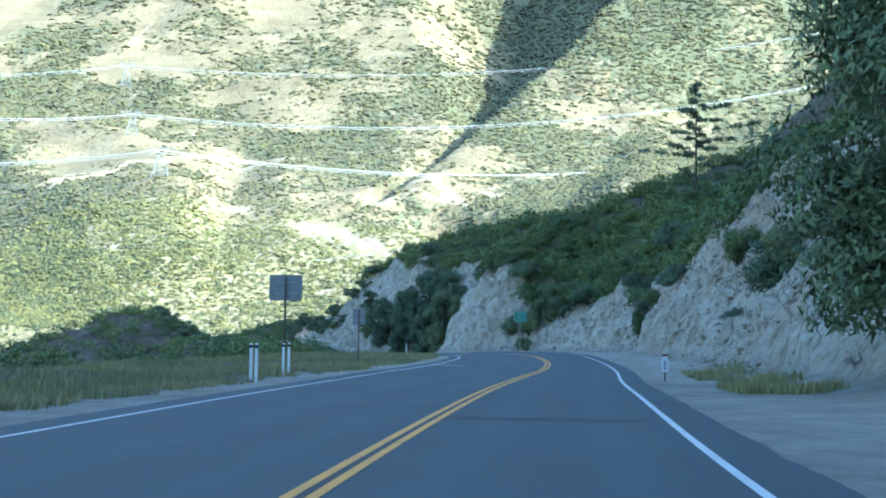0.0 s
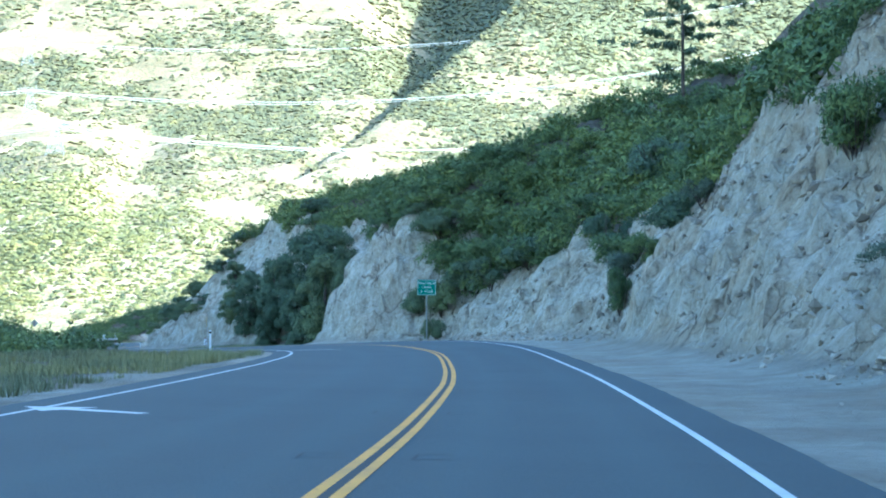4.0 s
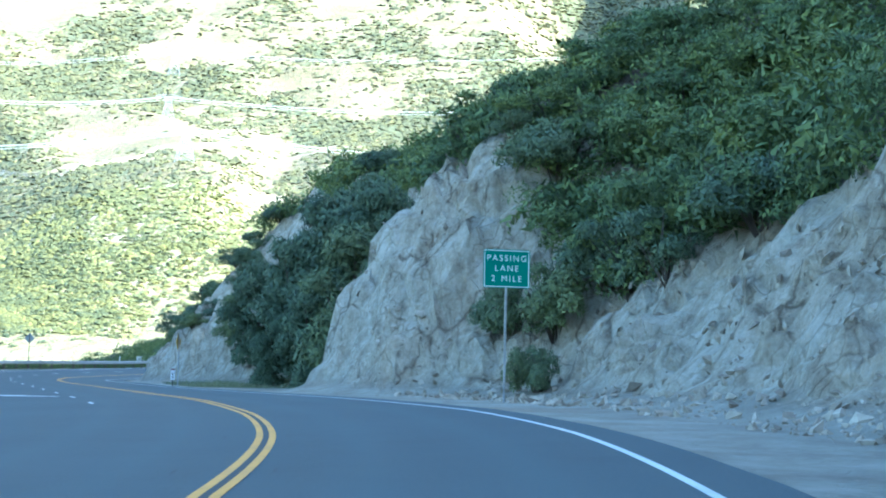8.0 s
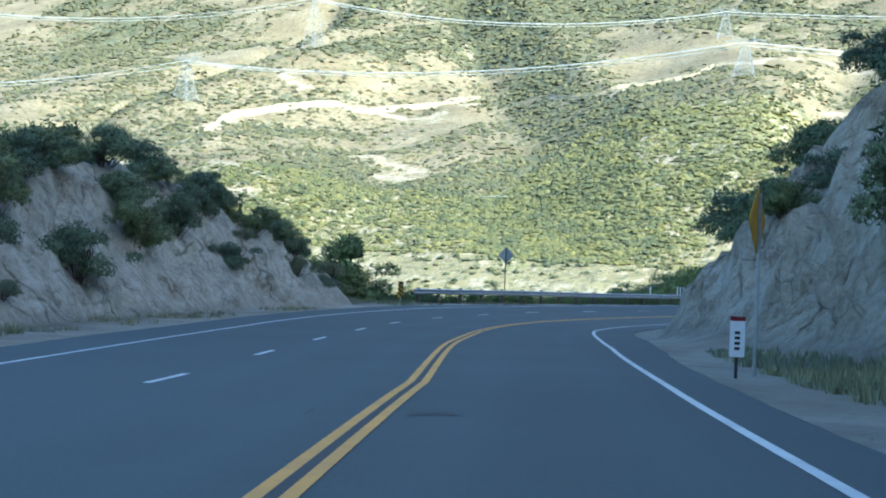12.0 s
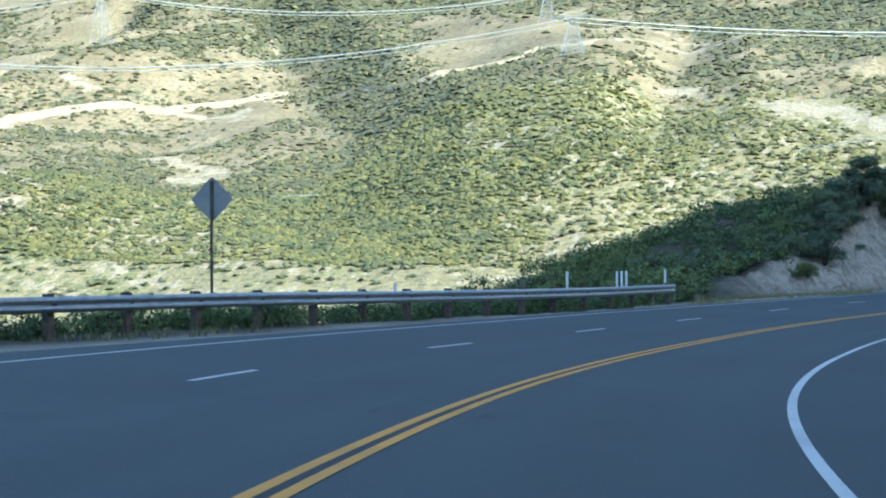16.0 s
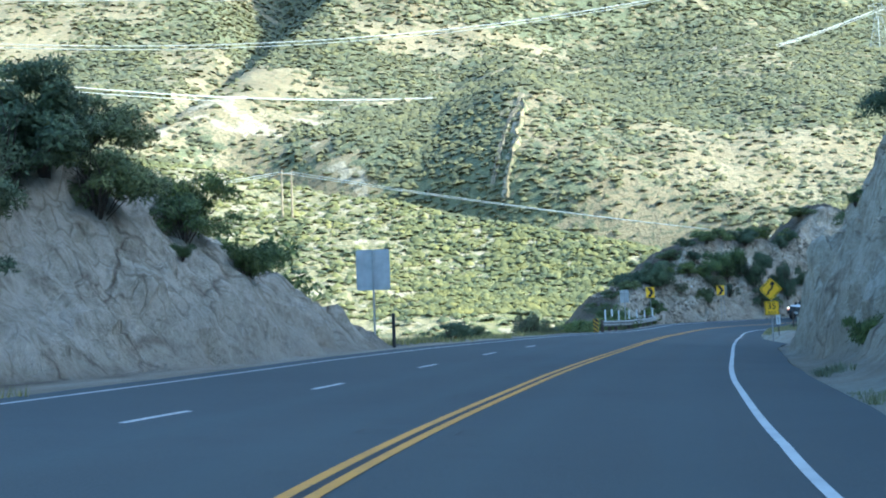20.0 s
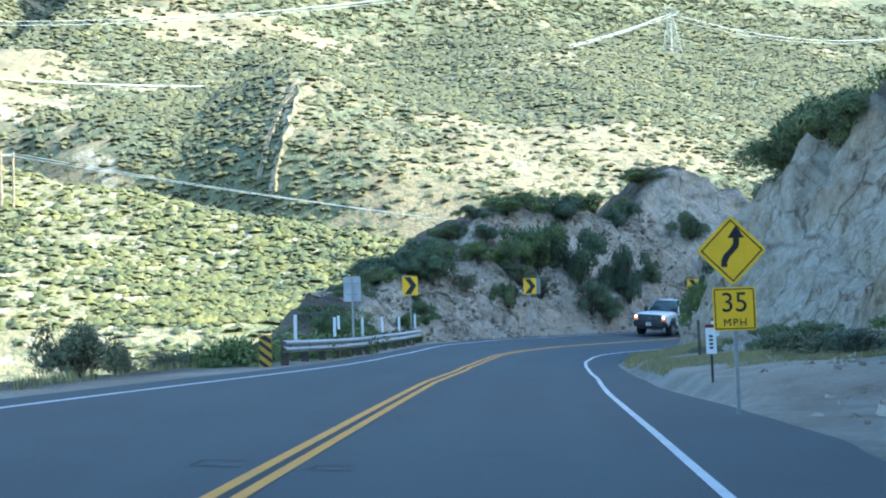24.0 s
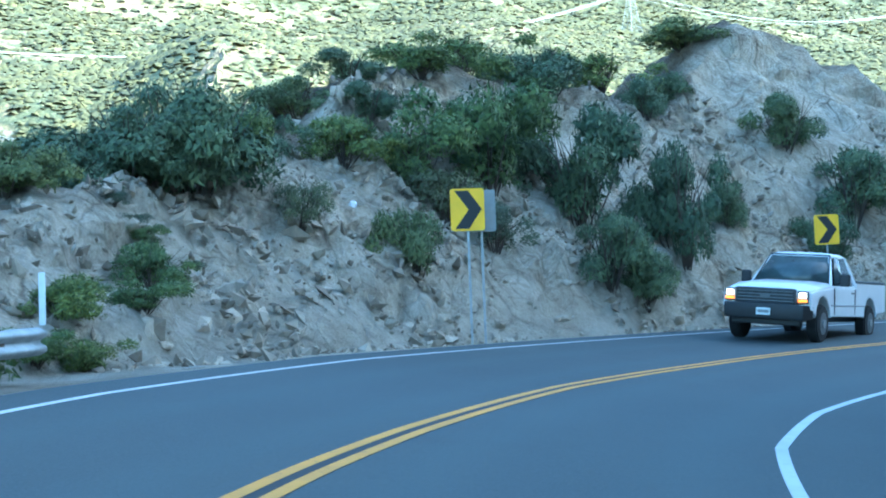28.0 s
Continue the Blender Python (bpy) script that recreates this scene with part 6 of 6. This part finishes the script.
def stones(seed, n, s0, s1, d0, d1, small, big, parent):
    rng = np.random.default_rng(seed)
    for i in range(n):
        s, d = rng.uniform(s0, s1), rng.uniform(d0, d1)
        x, y, z = spot(s, d)
        r = small * (big / small) ** (rng.random() ** 2.2)
        ob = new("rock", ROCKS[i % 6])
        ob.matrix_world = pose(x, y, z - 0.1 * r, rng.uniform(-35, 35), rng.uniform(-35, 35), rng.uniform(0, 360)) @ Matrix.Scale(r, 4)
        ob.parent = parent


stones(901, 170, 399, 428, -11.8, -7.9, 0.12, 0.42, left_side)
stones(902, 60, 398, 424, -8.4, -7.2, 0.08, 0.3, left_side)
stones(903, 90, 60, 172, 6.2, 9.0, 0.1, 0.5, hillside)
stones(905, 16, 350.5, 357, 4.3, 6.2, 0.2, 0.6, hillside)
stones(906, 150, 40, 230, 3.9, 6.8, 0.03, 0.16, hillside)
stones(907, 60, 290, 345, 3.7, 5.5, 0.03, 0.14, hillside)
stones(904, 40, 155, 172, 5.6, 8.6, 0.12, 0.6, hillside)


def chips(name, seed, n, s0, s1, d0, d1, small, big, label):
    """Broken rock too fine to count, lying all over a cut face."""
    rng = np.random.default_rng(seed)
    s, d = rng.uniform(s0, s1, n), rng.uniform(d0, d1, n)
    keep = wave(s / 1.6, d / 1.6, seed) > 0.35
    s, d = s[keep], d[keep]
    n = len(s)
    x, y = along(s, d)
    at = np.stack([x, y, ground_z(s, d)], -1)
    r = small * (big / small) ** (rng.random(n) ** 2.0)
    u = rng.normal(size=(n, 3))
    u /= np.linalg.norm(u, axis=1)[:, None]
    q = np.cross(u, rng.normal(size=(n, 3)))
    q /= np.linalg.norm(q, axis=1)[:, None]
    w = np.cross(u, q)
    k = [rng.uniform(0.5, 1.2, (n, 1)) * r[:, None] for _ in range(6)]
    v = np.stack([at + u * k[0], at - u * k[1], at + q * k[2] * 0.7, at - q * k[3] * 0.7, at + w * k[4] * 0.4, at - w * k[5] * 0.4], 1).reshape(-1, 3)
    f = np.array([(0, 2, 4), (2, 1, 4), (1, 3, 4), (3, 0, 4), (2, 0, 5), (1, 2, 5), (3, 1, 5), (0, 3, 5)])
    return merged(name, v, (f[None] + (np.arange(n) * 6)[:, None, None]).reshape(-1, 3), M_ROCK, label, "rubble")


chips("rock_chips", 921, 7000, 397, 429, -14.5, -7.6, 0.05, 0.30, "fractured pale granite chips on the bank")
chips("rock_chips", 922, 9000, 58, 172, 6.2, 14.0, 0.04, 0.30, "fractured pale granite chips on the road cut")
chips("rock_chips", 923, 3000, 284, 392, 4.6, 8.0, 0.03, 0.20, "fine broken granite at the foot of the cut")


# ---- the pickup truck on the bend ----
M_CAR_WHITE = plain("white_car_paint", (0.78, 0.79, 0.80), 0.25, 0, 0.03, 2)
M_TRIM = plain("dark_plastic", (0.022, 0.023, 0.025), 0.5, 0, 0.15, 5)
M_TYRE = plain("tyre_rubber", (0.016, 0.016, 0.017), 0.85, 0, 0.2, 8)
M_RIM = plain("grey_wheel_rim", (0.16, 0.165, 0.17), 0.4, 0.6, 0.15, 8)
M_WINDOW = plain("dark_car_glass", (0.075, 0.10, 0.105), 0.08, 0, 0.3, 2)


def glowing(name, colour, strength):
    m, n, l, b = material(name, 0.2)
    b.inputs["Base Color"].default_value = (*colour, 1)
    b.inputs["Emission Color"].default_value = (*colour, 1)
    b.inputs["Emission Strength"].default_value = strength
    return m


M_HEADLIGHT = glowing("lit_headlight", (1.0, 0.82, 0.62), 1.3)
M_INDICATOR = glowing("lit_amber_lens", (1.0, 0.22, 0.02), 0.6)


def prism(outline, half, taper=1.0, bevel=0.03):
    """A side outline in y and z made solid across x; the top may be narrower."""
    bm = bmesh.new()
    zs = [p[1] for p in outline]
    z0, z1 = min(zs), max(zs)
    rows = []
    for sx in (-1, 1):
        rows.append([bm.verts.new((sx * half * (1 + (taper - 1) * (z - z0) / (z1 - z0)), y, z)) for y, z in outline])
    n = len(outline)
    bm.faces.new(rows[0])
    bm.faces.new(rows[1][::-1])
    for i in range(n):
        bm.faces.new((rows[0][i], rows[1][i], rows[1][(i + 1) % n], rows[0][(i + 1) % n]))
    bmesh.ops.recalc_face_normals(bm, faces=bm.faces)
    if bevel:
        bmesh.ops.bevel(bm, geom=list(bm.edges), offset=bevel, segments=2, affect="EDGES", profile=0.6)
    return bm


def wheel(parent, x, y, r=0.39):
    bm = bmesh.new()
    rod(bm, (-0.12, 0, 0), (0.12, 0, 0), r, 24)
    bmesh.ops.bevel(bm, geom=[e for e in bm.edges if abs(e.verts[0].co.x - e.verts[1].co.x) < 1e-4], offset=0.03, segments=2, affect="EDGES")
    tyre = put("wheel", bm, M_TYRE, parent, x, y, r, "black tyre on a grey steel rim")
    side = 1 if x > 0 else -1
    bm = bmesh.new()
    rod(bm, (side * 0.10, 0, 0), (side * 0.135, 0, 0), r * 0.58, 20)
    put("rim", bm, M_RIM, tyre)
    bm = bmesh.new()
    rod(bm, (side * 0.13, 0, 0), (side * 0.16, 0, 0), r * 0.22, 12)
    put("hub", bm, M_STEEL, tyre)


def loft(rows, bevel=0.0):
    """A skin over cross-sections that share one count of points, closed at both ends."""
    bm = bmesh.new()
    rings = [[bm.verts.new(p) for p in row] for row in rows]
    k = len(rings[0])
    for a, b in zip(rings[:-1], rings[1:]):
        for i in range(k):
            bm.faces.new((a[i], a[(i + 1) % k], b[(i + 1) % k], b[i]))
    bm.faces.new(rings[0][::-1])
    bm.faces.new(rings[-1])
    bmesh.ops.recalc_face_normals(bm, faces=bm.faces)
    if bevel:
        bmesh.ops.bevel(bm, geom=list(bm.edges), offset=bevel, segments=2, affect="EDGES", profile=0.6)
    for f in bm.faces:
        f.smooth = True
    return bm


def pickup(s, d, turn, tilt):
    """Front axle at the origin, nose towards -y."""
    ob = new("pickup_truck")
    x, y = along(s, d)
    ob.matrix_world = pose(float(x), float(y), float(road_z(s, d)) + 0.006, 0, tilt, heading(s) + turn)
    arch = lambda c, r, z: [(c - r * math.cos(a), z + r * math.sin(a)) for a in (0.05, 0.5, 1.05, 1.57, 2.09, 2.64, 3.09)]
    low = [(-0.80, 0.70), (-0.54, 0.58)] + arch(0, 0.50, 0.50) + [(0.55, 0.55), (2.95, 0.55)] + arch(3.5, 0.50, 0.50) + [(4.05, 0.62), (4.75, 0.66), (4.75, 1.32), (2.42, 1.32), (2.42, 1.20), (0.62, 1.18), (-0.30, 1.12), (-0.78, 1.05)]
    part("body", prism(low, 0.99, 0.96, 0.03), M_CAR_WHITE, ob, "white painted body with flared wheel arches and cargo bed")
    # the hood: high and domed, falling off at its sides and nose
    across = lambda y, z, w, drop: [(-w, y, z - drop), (-w * 0.86, y, z - drop * 0.35), (-w * 0.55, y, z), (w * 0.55, y, z), (w * 0.86, y, z - drop * 0.35), (w, y, z - drop), (w * 0.95, y, z - drop - 0.10), (-w * 0.95, y, z - drop - 0.10)]
    part("hood", loft([across(-0.86, 1.06, 0.88, 0.05), across(-0.74, 1.16, 0.93, 0.09), across(-0.30, 1.24, 0.955, 0.10), across(0.66, 1.31, 0.955, 0.09)]), M_CAR_WHITE, ob, "white domed hood")
    # the cab: pillars and a rounded roof
    sill = 1.22
    part("roof", loft([across(1.22, 1.90, 0.70, 0.05), across(1.45, 1.955, 0.73, 0.06), across(1.95, 1.955, 0.73, 0.06), across(2.28, 1.91, 0.71, 0.05)]), M_CAR_WHITE, ob, "white rounded roof")
    part("cab", prism([(0.62, 1.14), (0.66, sill), (2.40, sill + 0.02), (2.42, 1.14)], 0.955, 0.99, 0.02), M_CAR_WHITE, ob)
    for sx in (-1, 1):
        for a, b, r in (((sx * 0.90, 0.66, 1.20), (sx * 0.67, 1.24, 1.85), 0.04), ((sx * 0.93, 2.36, 1.20), (sx * 0.66, 2.20, 1.84), 0.07)):
            put("pillar", beams([(a, b)], r, 8), M_CAR_WHITE, ob)
    part("rear_wall", loft([[(-0.90, 2.34, 1.2), (0.90, 2.34, 1.2), (0.90, 2.38, 1.2), (-0.90, 2.38, 1.2)], [(-0.70, 2.22, 1.86), (0.70, 2.22, 1.86), (0.70, 2.26, 1.86), (-0.70, 2.26, 1.86)]]), M_TRIM, ob)
    part("seat_bench", box(bmesh.new(), 1.5, 0.3, 0.62, pose(0, 1.95, 1.32), 0.06), M_RIM, ob, "grey bench seat seen through the glass")
    part("dashboard", box(bmesh.new(), 1.6, 0.35, 0.12, pose(0, 0.92, 1.22), 0.03), M_TRIM, ob)
    windscreen = part("windscreen", loft([[(-0.85, 0.66, 1.225), (0.85, 0.66, 1.225), (0.85, 0.67, 1.222), (-0.85, 0.67, 1.222)], [(-0.67, 1.24, 1.885), (0.67, 1.24, 1.885), (0.67, 1.25, 1.882), (-0.67, 1.25, 1.882)]]), M_WINDOW, ob, "dark windscreen reflecting the sky")
    put("seal", beams([((-0.86, 0.65, 1.228), (0.86, 0.65, 1.228)), ((-0.67, 1.235, 1.89), (0.67, 1.235, 1.89)), ((-0.86, 0.65, 1.228), (-0.675, 1.235, 1.885)), ((0.86, 0.65, 1.228), (0.675, 1.235, 1.885))], 0.022), M_TRIM, windscreen)
    for sx in (-1, 1):
        put("wiper", beams([((sx * 0.34 - 0.3, 0.66, 1.245), (sx * 0.34 + 0.28, 0.72, 1.315))], 0.014), M_TRIM, windscreen)
    for sx in (-1, 1):
        put("door_seam", beams([((sx * 0.985, 0.74, 0.60), (sx * 0.972, 0.74, 1.17))], 0.010), M_RIM, ob)
        put("door_seam", beams([((sx * 0.985, 2.26, 0.60), (sx * 0.972, 2.26, 1.17))], 0.010), M_RIM, ob)
        put("side_moulding", beams([((sx * 0.985, 0.55, 0.80), (sx * 0.985, 2.95, 0.80))], 0.014), M_RIM, ob)
        w0, w1 = sx * 0.925, sx * 0.715
        put("side_window", loft([[(w0, 0.88, 1.235), (w0, 2.20, 1.235), (w0 - sx * 0.012, 2.20, 1.235), (w0 - sx * 0.012, 0.88, 1.235)], [(w1, 1.38, 1.85), (w1, 2.12, 1.85), (w1 - sx * 0.012, 2.12, 1.85), (w1 - sx * 0.012, 1.38, 1.85)]]), M_WINDOW, ob, label="dark side window")
        mir = put("mirror", box(bmesh.new(), 0.22, 0.12, 0.28, Matrix(), 0.04), M_TRIM, ob, sx * 1.13, 0.96, 1.36, "black door mirror")
        put("arm", beams([((0, 0.02, -0.05), (-sx * 0.2, 0.06, -0.08))], 0.02), M_TRIM, mir)
        casing = put("lamp_casing", box(bmesh.new(), 0.25, 0.07, 0.27, Matrix(), 0.03), M_RIM, ob, sx * 0.80, -0.83, 0.95)
        put("headlight", box(bmesh.new(), 0.16, 0.03, 0.11, Matrix(), 0.012), M_HEADLIGHT, casing, 0, -0.035, 0.04, "lit warm headlight")
        put("indicator", box(bmesh.new(), 0.21, 0.03, 0.06, Matrix(), 0.012), M_INDICATOR, casing, 0, -0.033, -0.075, "lit amber lens")
    grille = put("grille", box(bmesh.new(), 1.30, 0.08, 0.31, Matrix(), 0.03), M_TRIM, ob, 0, -0.865, 0.95, "dark barred grille")
    for k in range(4):
        put("bar", box(bmesh.new(), 1.22, 0.03, 0.028, Matrix(), 0.008), M_RIM, grille, 0, -0.04, -0.105 + 0.07 * k)
    put("surround", beams([((-0.65, -0.03, 0.15), (0.65, -0.03, 0.15)), ((-0.65, -0.03, -0.15), (0.65, -0.03, -0.15)), ((-0.65, -0.03, -0.15), (-0.65, -0.03, 0.15)), ((0.65, -0.03, -0.15), (0.65, -0.03, 0.15))], 0.022), M_RIM, grille)
    put("emblem", box(bmesh.new(), 0.22, 0.02, 0.09, Matrix(), 0.01), M_RIM, grille, 0, -0.06, 0.0)
    put("bumper", loft([[(-0.98, -0.72, 0.50), (-0.98, -0.72, 0.78), (-0.98, -0.66, 0.78), (-0.98, -0.66, 0.50)], [(-0.86, -0.98, 0.46), (-0.86, -0.98, 0.79), (-0.80, -0.80, 0.79), (-0.80, -0.80, 0.46)], [(0.86, -0.98, 0.46), (0.86, -0.98, 0.79), (0.80, -0.80, 0.79), (0.80, -0.80, 0.46)], [(0.98, -0.72, 0.50), (0.98, -0.72, 0.78), (0.98, -0.66, 0.78), (0.98, -0.66, 0.50)]], 0.02), M_TRIM, ob, label="black front bumper")
    put("air_dam", box(bmesh.new(), 1.5, 0.10, 0.16, Matrix(), 0.03), M_TRIM, ob, 0, -0.78, 0.42)
    put("chassis", box(bmesh.new(), 1.3, 4.6, 0.16, Matrix(), 0.03), M_TRIM, ob, 0, 1.9, 0.50)
    card = put("number_plate", box(bmesh.new(), 0.31, 0.012, 0.155, Matrix(), 0.004), M_SIGN_WHITE, ob, 0, -0.99, 0.62, "white number plate")
    put("bar", box(bmesh.new(), 0.24, 0.004, 0.06), M_SIGN_BACK, card, 0, -0.009, 0)
    part("bed", box(bmesh.new(), 1.7, 2.2, 0.02, pose(0, 3.56, 1.325)), M_TRIM, ob, "dark open cargo bed")
    for sx in (-1, 1):
        put("bed_rail", beams([((sx * 0.93, 2.45, 1.335), (sx * 0.93, 4.72, 1.335))], 0.035, 6), M_TRIM, ob)
        put("handle", box(bmesh.new(), 0.02, 0.16, 0.035, Matrix(), 0.006), M_TRIM, ob, sx * 0.985, 2.05, 1.08)
        for wy in (0.0, 3.5):
            wheel(ob, sx * 0.86, wy, 0.41)
    return tagged(ob, "white regular-cab pickup truck with lit headlights on the bend", "pickup truck")


pickup(411.6, -3.6, 9, 6.0)
